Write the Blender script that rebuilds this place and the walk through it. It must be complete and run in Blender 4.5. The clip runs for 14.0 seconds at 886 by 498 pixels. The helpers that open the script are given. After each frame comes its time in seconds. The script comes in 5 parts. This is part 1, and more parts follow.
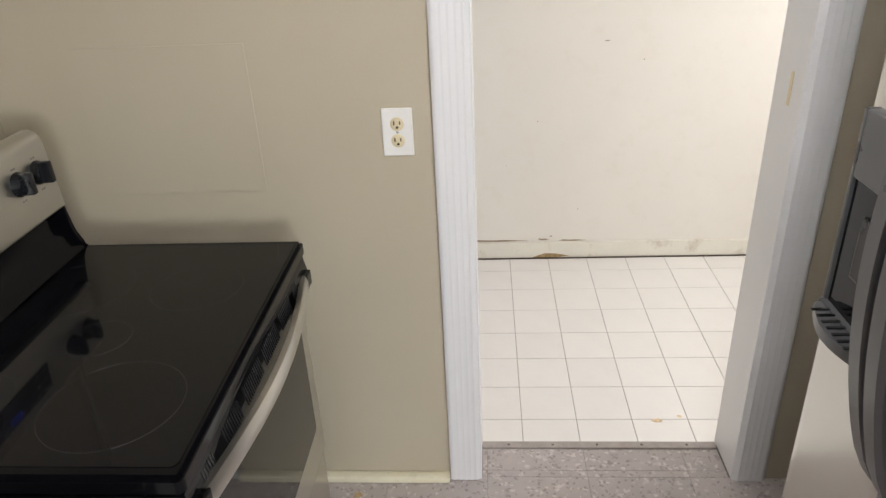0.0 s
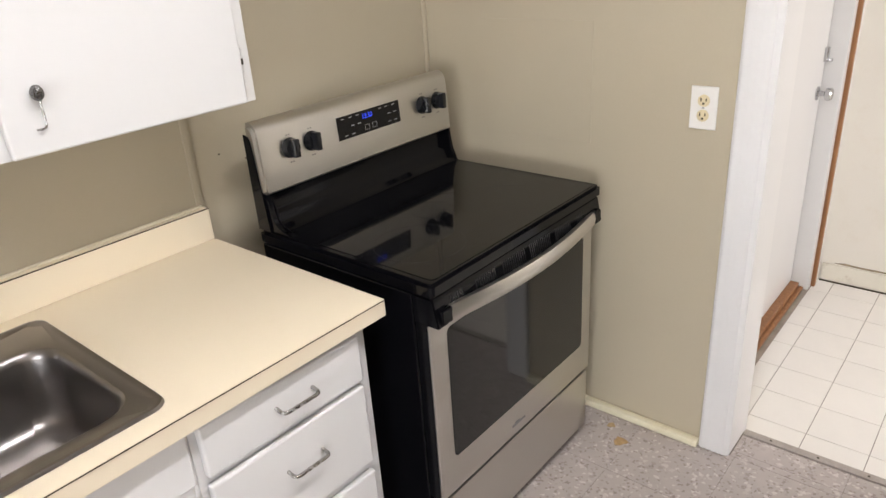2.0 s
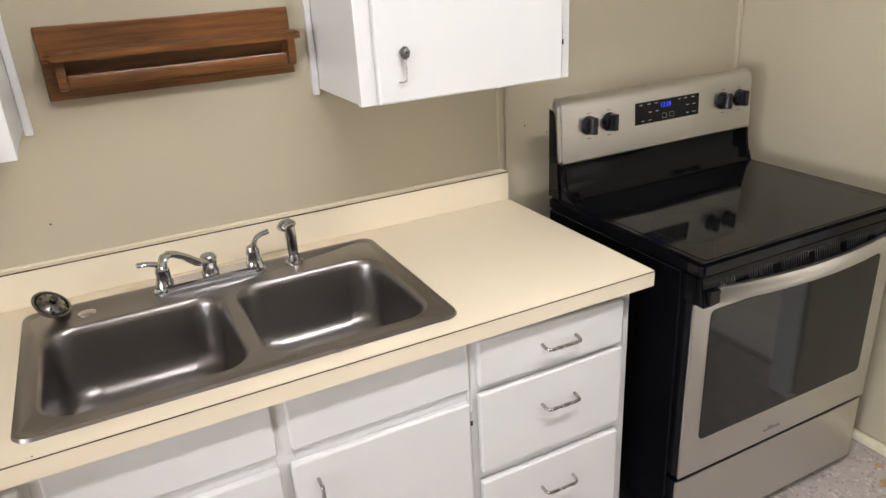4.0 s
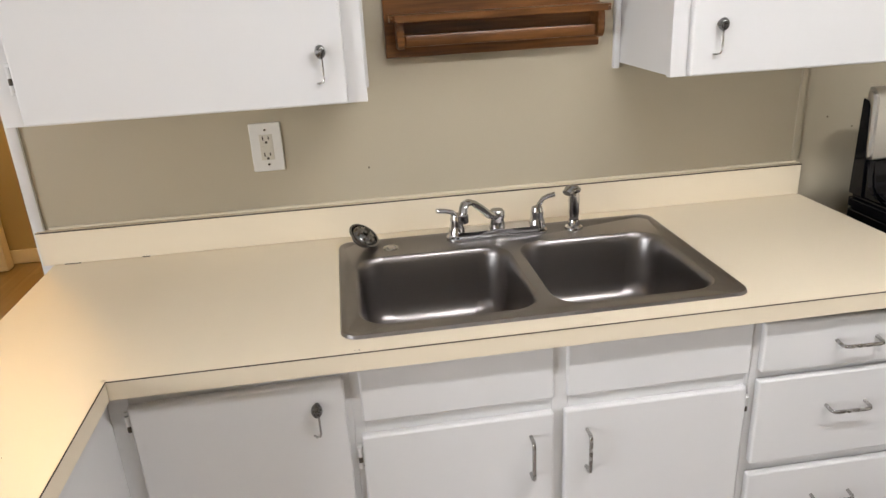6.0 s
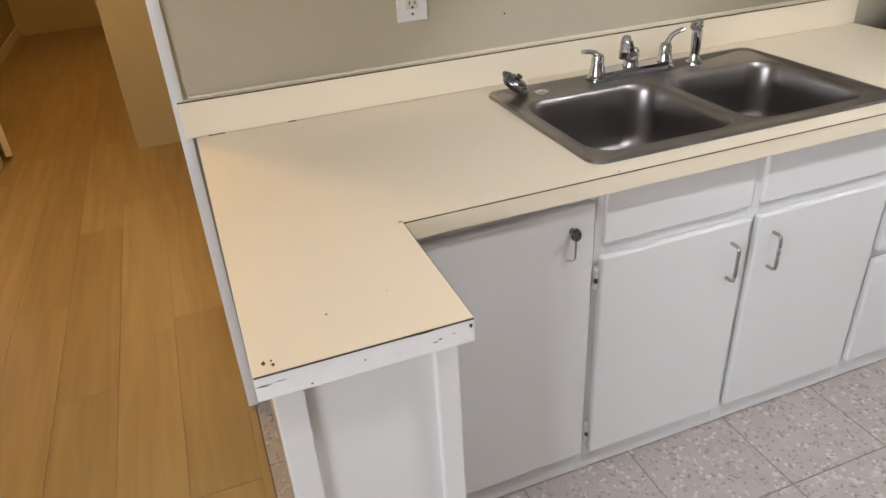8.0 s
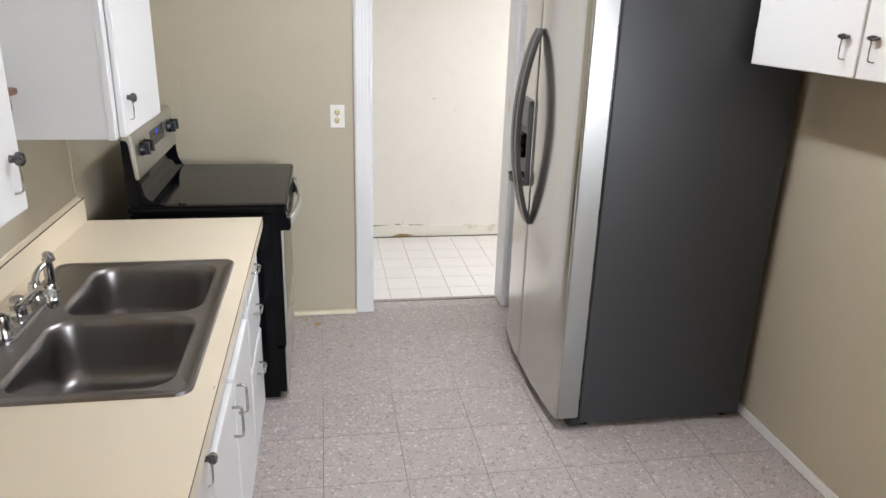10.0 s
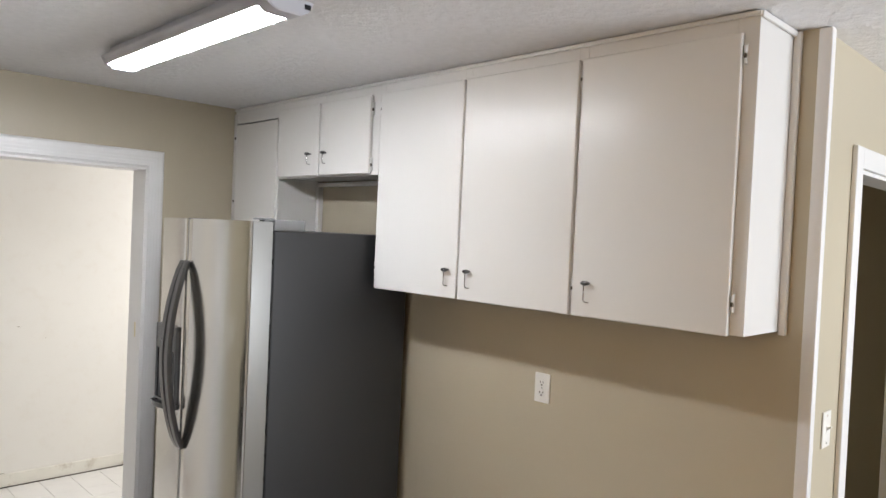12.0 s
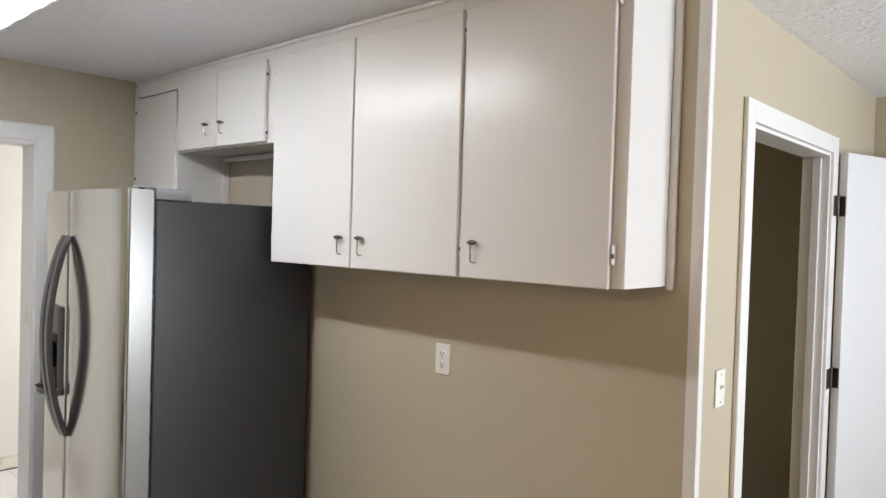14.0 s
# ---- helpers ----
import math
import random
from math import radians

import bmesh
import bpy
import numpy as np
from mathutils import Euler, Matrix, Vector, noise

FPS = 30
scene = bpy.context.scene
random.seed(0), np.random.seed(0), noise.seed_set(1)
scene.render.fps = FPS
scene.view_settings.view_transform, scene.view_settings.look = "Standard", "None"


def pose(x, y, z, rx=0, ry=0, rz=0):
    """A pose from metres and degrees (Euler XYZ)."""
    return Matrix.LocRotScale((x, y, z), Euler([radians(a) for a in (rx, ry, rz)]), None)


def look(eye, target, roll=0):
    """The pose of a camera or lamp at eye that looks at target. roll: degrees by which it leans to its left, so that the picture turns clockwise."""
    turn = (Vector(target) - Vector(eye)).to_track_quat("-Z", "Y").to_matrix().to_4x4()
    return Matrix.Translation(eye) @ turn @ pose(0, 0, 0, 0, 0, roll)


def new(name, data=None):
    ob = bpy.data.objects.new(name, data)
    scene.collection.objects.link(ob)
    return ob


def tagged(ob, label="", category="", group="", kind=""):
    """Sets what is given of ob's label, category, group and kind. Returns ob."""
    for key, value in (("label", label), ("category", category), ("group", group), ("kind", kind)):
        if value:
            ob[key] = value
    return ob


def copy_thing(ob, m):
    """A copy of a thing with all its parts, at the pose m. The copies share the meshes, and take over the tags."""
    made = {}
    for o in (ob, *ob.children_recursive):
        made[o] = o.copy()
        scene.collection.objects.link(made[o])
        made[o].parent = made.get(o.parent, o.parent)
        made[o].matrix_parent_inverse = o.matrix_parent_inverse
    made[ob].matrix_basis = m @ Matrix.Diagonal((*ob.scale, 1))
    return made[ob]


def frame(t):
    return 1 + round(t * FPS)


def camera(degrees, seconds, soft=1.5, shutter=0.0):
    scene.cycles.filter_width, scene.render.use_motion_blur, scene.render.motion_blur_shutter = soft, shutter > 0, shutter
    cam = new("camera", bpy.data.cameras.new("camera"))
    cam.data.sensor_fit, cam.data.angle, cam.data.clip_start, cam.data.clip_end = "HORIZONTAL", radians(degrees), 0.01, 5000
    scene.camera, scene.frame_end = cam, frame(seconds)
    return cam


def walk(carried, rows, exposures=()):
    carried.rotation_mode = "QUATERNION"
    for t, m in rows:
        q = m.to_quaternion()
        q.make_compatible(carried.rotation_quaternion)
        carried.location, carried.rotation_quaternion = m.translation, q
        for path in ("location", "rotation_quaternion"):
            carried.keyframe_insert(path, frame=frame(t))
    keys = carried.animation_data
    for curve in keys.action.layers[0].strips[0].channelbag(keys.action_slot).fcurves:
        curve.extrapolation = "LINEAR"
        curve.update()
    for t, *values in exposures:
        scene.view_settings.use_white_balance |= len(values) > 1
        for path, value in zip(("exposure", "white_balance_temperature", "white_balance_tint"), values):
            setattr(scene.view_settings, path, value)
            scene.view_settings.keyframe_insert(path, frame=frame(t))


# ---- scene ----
cam = camera(64.3, 14.0)
PATH = [
    (0, (1.205, -1.654, 1.616), (1.076, 0.128, 0.716), -2.8),
    (0.5, (1.369, -1.69, 1.643), (0.732, 0.004, 0.792), -3.6),
    (1, (1.479, -1.791, 1.627), (0.582, -0.209, 0.796), -3.6),
    (1.5, (1.574, -1.892, 1.605), (0.525, -0.401, 0.782), -3.8),
    (2, (1.68, -1.935, 1.591), (0.481, -0.559, 0.772), -3.9),
    (2.5, (1.747, -1.987, 1.577), (0.371, -0.78, 0.771), -4.0),
    (3, (1.789, -2.019, 1.572), (0.261, -0.995, 0.787), -4.2),
    (3.2, (1.794, -2.022, 1.576), (0.233, -1.048, 0.793), -4.0),
    (5.3, (1.844, -2.232, 1.535), (0.041, -1.764, 0.807), -3.1),
    (5.5, (1.848, -2.238, 1.523), (0.027, -1.842, 0.799), -3.1),
    (6, (1.848, -2.278, 1.508), (-0.003, -2.042, 0.788), -3.1),
    (6.5, (1.811, -2.38, 1.473), (-0.051, -2.267, 0.752), -3.0),
    (7, (1.771, -2.589, 1.44), (-0.087, -2.522, 0.703), -3.2),
    (7.2, (1.779, -2.666, 1.436), (-0.059, -2.581, 0.652), -3.3),
    (9.3, (1.334, -3.608, 1.559), (0.871, -1.956, 0.532), -0.1),
    (9.5, (1.206, -3.639, 1.594), (0.998, -1.887, 0.652), 0.5),
    (10, (0.918, -3.73, 1.677), (1.244, -1.87, 1.019), 1.7),
    (10.1, (0.868, -3.746, 1.684), (1.287, -1.885, 1.084), 2.0),
    (10.5, (0.694, -3.783, 1.737), (1.42, -1.98, 1.266), 2.1),
    (11, (0.478, -3.791, 1.778), (1.542, -2.126, 1.47), 2.4),
    (11.5, (0.414, -3.802, 1.765), (1.695, -2.273, 1.625), 2.7),
    (12, (0.429, -3.821, 1.763), (1.832, -2.396, 1.719), 2.6),
    (12.5, (0.448, -3.831, 1.747), (1.932, -2.49, 1.743), 2.6),
    (13, (0.475, -3.837, 1.732), (2.008, -2.552, 1.733), 2.6),
    (13.5, (0.548, -3.848, 1.693), (2.096, -2.581, 1.68), 2.3),
    (14, (0.695, -3.924, 1.646), (2.174, -2.579, 1.602), 1.7),
]
EXPOSURES = [
    (0.0, 0.30, 6700, 13.0),
    (0.6, 0.38, 6800, 14.0),
    (1.5, 0.46, 6900, 15.0),
    (3.0, 0.52, 6950, 15.0),
    (5.5, 0.36, 6850, 13.5),
    (7.0, 0.28, 6750, 14.0),
    (9.5, 0.33, 6300, 12.5),
    (10.0, 0.42, 6400, 12.5),
    (10.5, 0.38, 6450, 12.5),
    (11.0, 0.34, 6500, 12.5),
    (12.5, 0.19, 6500, 11.5),
    (14.0, 0.22, 6500, 11.5),
]
walk(cam, [(t, look(eye, target, roll)) for t, eye, target, roll in PATH], EXPOSURES)

# ---- light ----
world = bpy.data.worlds.new("sky")
scene.world = world
world.use_nodes = True
wn = world.node_tree.nodes
sky = wn.new("ShaderNodeTexSky")
sky.sky_type, sky.sun_disc, sky.sun_elevation, sky.sun_rotation = "NISHITA", False, radians(48), radians(200)
wn["Background"].inputs["Strength"].default_value = 0.12
world.node_tree.links.new(sky.outputs[0], wn["Background"].inputs["Color"])


def area(name, place, target, sx, sy, watts, colour):
    """A lamp in a window's opening; the bedroom one stands inside its blind."""
    lamp = bpy.data.lights.new(name, "AREA")
    lamp.shape, lamp.size, lamp.size_y, lamp.energy, lamp.color = "RECTANGLE", sx, sy, watts, colour
    ob = new(name, lamp)
    ob.matrix_world = look(place, target)
    return ob


LAMP_GLOW = 66.0       # kitchen ceiling lamp
area("laundry_daylight", (3.83, 0.78, 1.45), (1.5, 0.78, 1.1), 0.85, 1.15, 26, (0.97, 0.98, 1.0))
area("dining_daylight", (3.6, -6.62, 1.45), (2.6, -3.0, 2.1), 2.0, 1.4, 78, (0.86, 0.93, 1.0)).data.spread = radians(130)
# Added inside the room before the closed blind, aimed up to brighten the walls.
area("bedroom_window_fill", (-6.36, -6.6, 1.30), (-4.6, -6.6, 2.6), 1.1, 1.0, 40, (0.9, 0.95, 1.0))
HALL_WATTS = 35


# ---- materials ----
def nodes_of(name):
    m = bpy.data.materials.new(name)
    m.use_nodes = True
    t = m.node_tree
    return m, t.nodes, t.links, t.nodes["Principled BSDF"]


def paint(name, colour, rough=0.5, metal=0.0, vary=0.06, scale=3.0, grain=120.0, bump=0.03, dist=0.002, coat=0.0,
          stretch=(1, 1, 1), rvary=0.08, spec=0.5, dirt=None, dirt_amount=0.0, per_object=0.0, brushed=0.0):
    """A surface with broad blotches and fine grain in colour, gloss and relief."""
    m, n, l, p = nodes_of(name)
    co = n.new("ShaderNodeTexCoord")
    mp = n.new("ShaderNodeMapping")
    mp.inputs["Scale"].default_value = stretch
    l.new(co.outputs["Object"], mp.inputs["Vector"])
    big = n.new("ShaderNodeTexNoise")
    big.inputs["Scale"].default_value, big.inputs["Detail"].default_value = scale, 5
    fine = n.new("ShaderNodeTexNoise")
    fine.inputs["Scale"].default_value, fine.inputs["Detail"].default_value = grain, 3
    for t in (big, fine):
        l.new(mp.outputs[0], t.inputs["Vector"])
    mix = n.new("ShaderNodeMath")
    mix.operation = "MULTIPLY_ADD"
    l.new(fine.outputs["Fac"], mix.inputs[0])
    mix.inputs[1].default_value = 0.35
    l.new(big.outputs["Fac"], mix.inputs[2])
    ramp = n.new("ShaderNodeMapRange")
    ramp.inputs["From Min"].default_value, ramp.inputs["From Max"].default_value = 0.35, 1.0
    ramp.inputs["To Min"].default_value, ramp.inputs["To Max"].default_value = 1 - vary, 1 + vary
    l.new(mix.outputs[0], ramp.inputs["Value"])
    last = ramp.outputs[0]
    if per_object:
        info = n.new("ShaderNodeObjectInfo")
        r2 = n.new("ShaderNodeMapRange")
        r2.inputs["To Min"].default_value, r2.inputs["To Max"].default_value = 1 - per_object, 1 + per_object
        l.new(info.outputs["Random"], r2.inputs["Value"])
        mu = n.new("ShaderNodeMath")
        mu.operation = "MULTIPLY"
        l.new(last, mu.inputs[0]), l.new(r2.outputs[0], mu.inputs[1])
        last = mu.outputs[0]
    col = n.new("ShaderNodeVectorMath")
    col.operation = "SCALE"
    col.inputs[0].default_value = colour
    l.new(last, col.inputs["Scale"])
    out = col.outputs[0]
    if dirt:
        sp = n.new("ShaderNodeTexNoise")
        sp.inputs["Scale"].default_value, sp.inputs["Detail"].default_value, sp.inputs["Roughness"].default_value = 9.0, 8, 0.72
        l.new(co.outputs["Object"], sp.inputs["Vector"])
        rr = n.new("ShaderNodeMapRange")
        rr.inputs["From Min"].default_value, rr.inputs["From Max"].default_value = 0.52, 0.80
        rr.inputs["To Max"].default_value = dirt_amount
        l.new(sp.outputs["Fac"], rr.inputs["Value"])
        mx = n.new("ShaderNodeMix")
        mx.data_type = "RGBA"
        l.new(rr.outputs[0], mx.inputs["Factor"]), l.new(out, mx.inputs[6])
        mx.inputs[7].default_value = (*dirt, 1)
        out = mx.outputs[2]
    l.new(out, p.inputs["Base Color"])
    rg = n.new("ShaderNodeMapRange")
    rg.inputs["To Min"].default_value, rg.inputs["To Max"].default_value = max(0.02, rough - rvary), rough + rvary
    l.new(big.outputs["Fac"], rg.inputs["Value"])
    l.new(rg.outputs[0], p.inputs["Roughness"])
    p.inputs["Metallic"].default_value = metal
    if brushed:
        tg = n.new("ShaderNodeTangent")
        tg.direction_type, tg.axis = "RADIAL", "Z"
        l.new(tg.outputs[0], p.inputs["Tangent"])
        p.inputs["Anisotropic"].default_value, p.inputs["Anisotropic Rotation"].default_value = brushed, 0.25
    p.inputs["Specular IOR Level"].default_value = spec
    p.inputs["Coat Weight"].default_value = coat
    p.inputs["Coat Roughness"].default_value = 0.08
    b = n.new("ShaderNodeBump")
    b.inputs["Strength"].default_value, b.inputs["Distance"].default_value = bump, dist
    l.new(mix.outputs[0], b.inputs["Height"])
    l.new(b.outputs[0], p.inputs["Normal"])
    return m


def speckled(name, base, light, dark, per_object=0.05):
    """Vinyl composition tile: marbled ground with light and dark chips."""
    m, n, l, p = nodes_of(name)
    co = n.new("ShaderNodeTexCoord")
    info = n.new("ShaderNodeObjectInfo")
    sh = n.new("ShaderNodeVectorMath")
    sh.operation = "MULTIPLY_ADD"
    cmb = n.new("ShaderNodeCombineXYZ")
    l.new(info.outputs["Random"], cmb.inputs[0]), l.new(info.outputs["Random"], cmb.inputs[1])
    l.new(cmb.outputs[0], sh.inputs[0])
    sh.inputs[1].default_value = (7.3, 3.1, 0)
    l.new(co.outputs["Object"], sh.inputs[2])
    warp = n.new("ShaderNodeTexNoise")
    warp.inputs["Scale"].default_value = 90
    l.new(sh.outputs[0], warp.inputs["Vector"])
    wadd = n.new("ShaderNodeVectorMath")
    wadd.operation = "MULTIPLY_ADD"
    l.new(warp.outputs["Color"], wadd.inputs[0])
    wadd.inputs[1].default_value = (0.010, 0.010, 0.010)
    l.new(sh.outputs[0], wadd.inputs[2])
    big = n.new("ShaderNodeTexNoise")
    big.inputs["Scale"].default_value, big.inputs["Detail"].default_value = 14, 6
    l.new(sh.outputs[0], big.inputs["Vector"])
    r2 = n.new("ShaderNodeMapRange")
    r2.inputs["To Min"].default_value, r2.inputs["To Max"].default_value = 1 - per_object, 1 + per_object
    l.new(info.outputs["Random"], r2.inputs["Value"])
    ground = n.new("ShaderNodeMapRange")
    ground.inputs["From Min"].default_value, ground.inputs["From Max"].default_value = 0.25, 0.75
    ground.inputs["To Min"].default_value, ground.inputs["To Max"].default_value = 0.93, 1.06
    l.new(big.outputs["Fac"], ground.inputs["Value"])
    mu = n.new("ShaderNodeMath")
    mu.operation = "MULTIPLY"
    l.new(r2.outputs[0], mu.inputs[0]), l.new(ground.outputs[0], mu.inputs[1])
    sc = n.new("ShaderNodeVectorMath")
    sc.operation = "SCALE"
    sc.inputs[0].default_value = base
    l.new(mu.outputs[0], sc.inputs["Scale"])
    prev = sc.outputs[0]
    for size, colour, cut in ((105, light, 0.90), (140, dark, 0.89), (75, light, 0.955), (85, dark, 0.965)):
        v = n.new("ShaderNodeTexVoronoi")
        v.inputs["Scale"].default_value = size
        l.new(wadd.outputs[0], v.inputs["Vector"])
        sepc = n.new("ShaderNodeSeparateColor")
        l.new(v.outputs["Color"], sepc.inputs[0])
        th = n.new("ShaderNodeMapRange")
        th.inputs["From Min"].default_value, th.inputs["From Max"].default_value = cut, cut + 0.05
        l.new(sepc.outputs[0], th.inputs["Value"])
        th2 = n.new("ShaderNodeMath")
        th2.operation = "MULTIPLY"
        th2.inputs[1].default_value = 0.72
        l.new(th.outputs[0], th2.inputs[0])
        mx = n.new("ShaderNodeMix")
        mx.data_type = "RGBA"
        l.new(th2.outputs[0], mx.inputs["Factor"]), l.new(prev, mx.inputs[6])
        mx.inputs[7].default_value = (*colour, 1)
        prev = mx.outputs[2]
    l.new(prev, p.inputs["Base Color"])
    rg = n.new("ShaderNodeMapRange")
    rg.inputs["To Min"].default_value, rg.inputs["To Max"].default_value = 0.28, 0.52
    l.new(big.outputs["Fac"], rg.inputs["Value"])
    l.new(rg.outputs[0], p.inputs["Roughness"])
    b = n.new("ShaderNodeBump")
    b.inputs["Strength"].default_value, b.inputs["Distance"].default_value = 0.12, 0.002
    l.new(big.outputs["Fac"], b.inputs["Height"])
    l.new(b.outputs[0], p.inputs["Normal"])
    return m


def woody(name, light, dark, axis=0, rough=0.35, bands=9.0, per_object=0.12):
    """Wood with long grain along one axis."""
    m, n, l, p = nodes_of(name)
    co = n.new("ShaderNodeTexCoord")
    info = n.new("ShaderNodeObjectInfo")
    mp = n.new("ShaderNodeMapping")
    s = [bands * 6, bands * 6, bands * 6]
    s[axis] = bands * 0.35
    mp.inputs["Scale"].default_value = s
    l.new(co.outputs["Object"], mp.inputs["Vector"])
    add = n.new("ShaderNodeVectorMath")
    sc = n.new("ShaderNodeVectorMath")
    sc.operation = "SCALE"
    sc.inputs[0].default_value = (31, 17, 23)
    l.new(info.outputs["Random"], sc.inputs["Scale"])
    l.new(mp.outputs[0], add.inputs[0]), l.new(sc.outputs[0], add.inputs[1])
    g = n.new("ShaderNodeTexNoise")
    g.inputs["Scale"].default_value, g.inputs["Detail"].default_value, g.inputs["Distortion"].default_value = 1.0, 6, 0.6
    l.new(add.outputs[0], g.inputs["Vector"])
    mr = n.new("ShaderNodeMapRange")
    mr.inputs["From Min"].default_value, mr.inputs["From Max"].default_value = 0.3, 0.7
    l.new(g.outputs["Fac"], mr.inputs["Value"])
    mx = n.new("ShaderNodeMix")
    mx.data_type = "RGBA"
    l.new(mr.outputs[0], mx.inputs["Factor"])
    mx.inputs[6].default_value, mx.inputs[7].default_value = (*dark, 1), (*light, 1)
    r2 = n.new("ShaderNodeMapRange")
    r2.inputs["To Min"].default_value, r2.inputs["To Max"].default_value = 1 - per_object, 1 + per_object
    l.new(info.outputs["Random"], r2.inputs["Value"])
    fin = n.new("ShaderNodeVectorMath")
    fin.operation = "SCALE"
    l.new(mx.outputs[2], fin.inputs[0]), l.new(r2.outputs[0], fin.inputs["Scale"])
    l.new(fin.outputs[0], p.inputs["Base Color"])
    p.inputs["Roughness"].default_value = rough
    b = n.new("ShaderNodeBump")
    b.inputs["Strength"].default_value, b.inputs["Distance"].default_value = 0.15, 0.001
    l.new(g.outputs["Fac"], b.inputs["Height"])
    l.new(b.outputs[0], p.inputs["Normal"])
    return m


def glowing(name, colour, strength):
    m, n, l, p = nodes_of(name)
    p.inputs["Base Color"].default_value = (0.8, 0.8, 0.8, 1)
    p.inputs["Emission Color"].default_value = (*colour, 1)
    p.inputs["Emission Strength"].default_value = strength
    return m


TAN = paint("tan_wall_paint", (0.468, 0.411, 0.306), 0.42, vary=0.05, scale=1.6, grain=260, bump=0.10, dist=0.0015)
CREAM = paint("cream_wall_paint", (0.82, 0.79, 0.725), 0.5, vary=0.05, scale=1.3, grain=200, bump=0.08, dist=0.0015,
              dirt=(0.62, 0.53, 0.38), dirt_amount=0.18)
# Hall wall tan with the bulb's golden light mixed into the colour.
HALLTAN_WARM_LIT = paint("hall_wall_paint_warm_lit", (0.42, 0.32, 0.145), 0.5, vary=0.05, scale=1.5, grain=220, bump=0.08)
CEIL = paint("textured_ceiling", (0.78, 0.78, 0.80), 0.85, vary=0.05, scale=30, grain=150, bump=0.75, dist=0.012)
WHITE = paint("white_gloss_paint", (0.70, 0.695, 0.69), 0.32, vary=0.015, scale=4, grain=60, bump=0.06, dist=0.002, rvary=0.03)
WARMWHITE = paint("cabinet_paint", (0.69, 0.672, 0.65), 0.30, vary=0.012, scale=2, grain=40, bump=0.06, dist=0.002, rvary=0.02)
TRIM = paint("trim_paint", (0.745, 0.735, 0.725), 0.3, vary=0.03, scale=5, grain=80, bump=0.08, rvary=0.03)
OLDTRIM = paint("worn_baseboard_paint", (0.76, 0.70, 0.52), 0.45, vary=0.08, scale=6, grain=70, bump=0.15, dirt=(0.30, 0.2, 0.1), dirt_amount=0.5)
STAINED = paint("stained_baseboard_paint", (0.80, 0.77, 0.68), 0.45, vary=0.05, scale=8, grain=70, bump=0.15, dirt=(0.33, 0.22, 0.10), dirt_amount=0.85)
LAMINATE = paint("cream_laminate", (0.77, 0.672, 0.515), 0.36, vary=0.025, scale=2.5, grain=500, bump=0.03, dist=0.0006)
# Dark joints and holes; also the shade inside the drawer and door gaps.
SEAM_AND_SHADE = paint("dark_seam_and_gap_shade", (0.05, 0.035, 0.02), 0.7, vary=0.4, scale=40)
STEEL = paint("brushed_steel", (0.61, 0.595, 0.565), 0.18, metal=1.0, vary=0.05, scale=5, grain=420, bump=0.05, dist=0.0004, stretch=(1, 1, 0.02), rvary=0.05, brushed=0.8)
STEELH = paint("brushed_steel_range", (0.58, 0.565, 0.535), 0.30, metal=1.0, vary=0.05, scale=5, grain=420, bump=0.05, dist=0.0004, stretch=(1, 0.02, 1), rvary=0.06)
SINKSTEEL = paint("sink_steel", (0.29, 0.272, 0.264), 0.33, metal=1.0, vary=0.06, scale=6, grain=400, bump=0.02, dist=0.0003, stretch=(1, 1, 0.2), rvary=0.05)
CHROME = paint("chrome", (0.52, 0.52, 0.53), 0.08, metal=1.0, vary=0.08, scale=30, grain=90, bump=0.02, rvary=0.05)
NICKEL = paint("worn_nickel", (0.42, 0.41, 0.395), 0.26, metal=1.0, vary=0.15, scale=60, grain=200, bump=0.05)
BRONZE = paint("aged_hinge_metal", (0.10, 0.088, 0.07), 0.45, metal=1.0, vary=0.2, scale=40)
HANDLE_GREY = paint("grey_handle_metal", (0.125, 0.125, 0.13), 0.30, metal=0.9, vary=0.05, scale=10)
FRIDGE_SIDE = paint("dark_grey_textured_paint", (0.031, 0.032, 0.034), 0.40, vary=0.05, scale=2, grain=420, bump=0.25, dist=0.0006)
BLACK = paint("black_enamel", (0.003, 0.003, 0.004), 0.10, vary=0.2, scale=4, bump=0.01, rvary=0.03, spec=0.16)
GLASS = paint("black_ceramic_glass", (0.005, 0.005, 0.006), 0.05, vary=0.2, scale=4, bump=0.0, rvary=0.02, spec=0.27)
OVENGLASS = paint("dark_oven_glass", (0.012, 0.012, 0.012), 0.06, vary=0.1, scale=4, bump=0.0, rvary=0.02, spec=0.4)
PLASTIC = paint("black_plastic", (0.009, 0.0095, 0.011), 0.28, vary=0.1, scale=20, spec=0.4)
DARKGREY = paint("dispenser_grey", (0.10, 0.10, 0.102), 0.30, vary=0.1, scale=10)
BURNER = paint("burner_ring_print", (0.022, 0.022, 0.023), 0.25, vary=0.1)
IVORY = paint("ivory_plastic", (0.70, 0.60, 0.38), 0.35, vary=0.04, scale=30)
PLATE = paint("white_plate_plastic", (0.78, 0.76, 0.72), 0.3, vary=0.03, scale=20)
VCT = speckled("speckled_vinyl_tile", (0.42, 0.37, 0.345), (0.62, 0.575, 0.545), (0.225, 0.18, 0.16), 0.04)
GROUT = paint("dark_tile_joint", (0.19, 0.165, 0.145), 0.7, vary=0.2, scale=20)
WHITETILE = paint("white_sheet_tile", (0.80, 0.775, 0.735), 0.25, vary=0.03, scale=9, grain=90, bump=0.05, per_object=0.015, dirt=(0.66, 0.58, 0.45), dirt_amount=0.16)
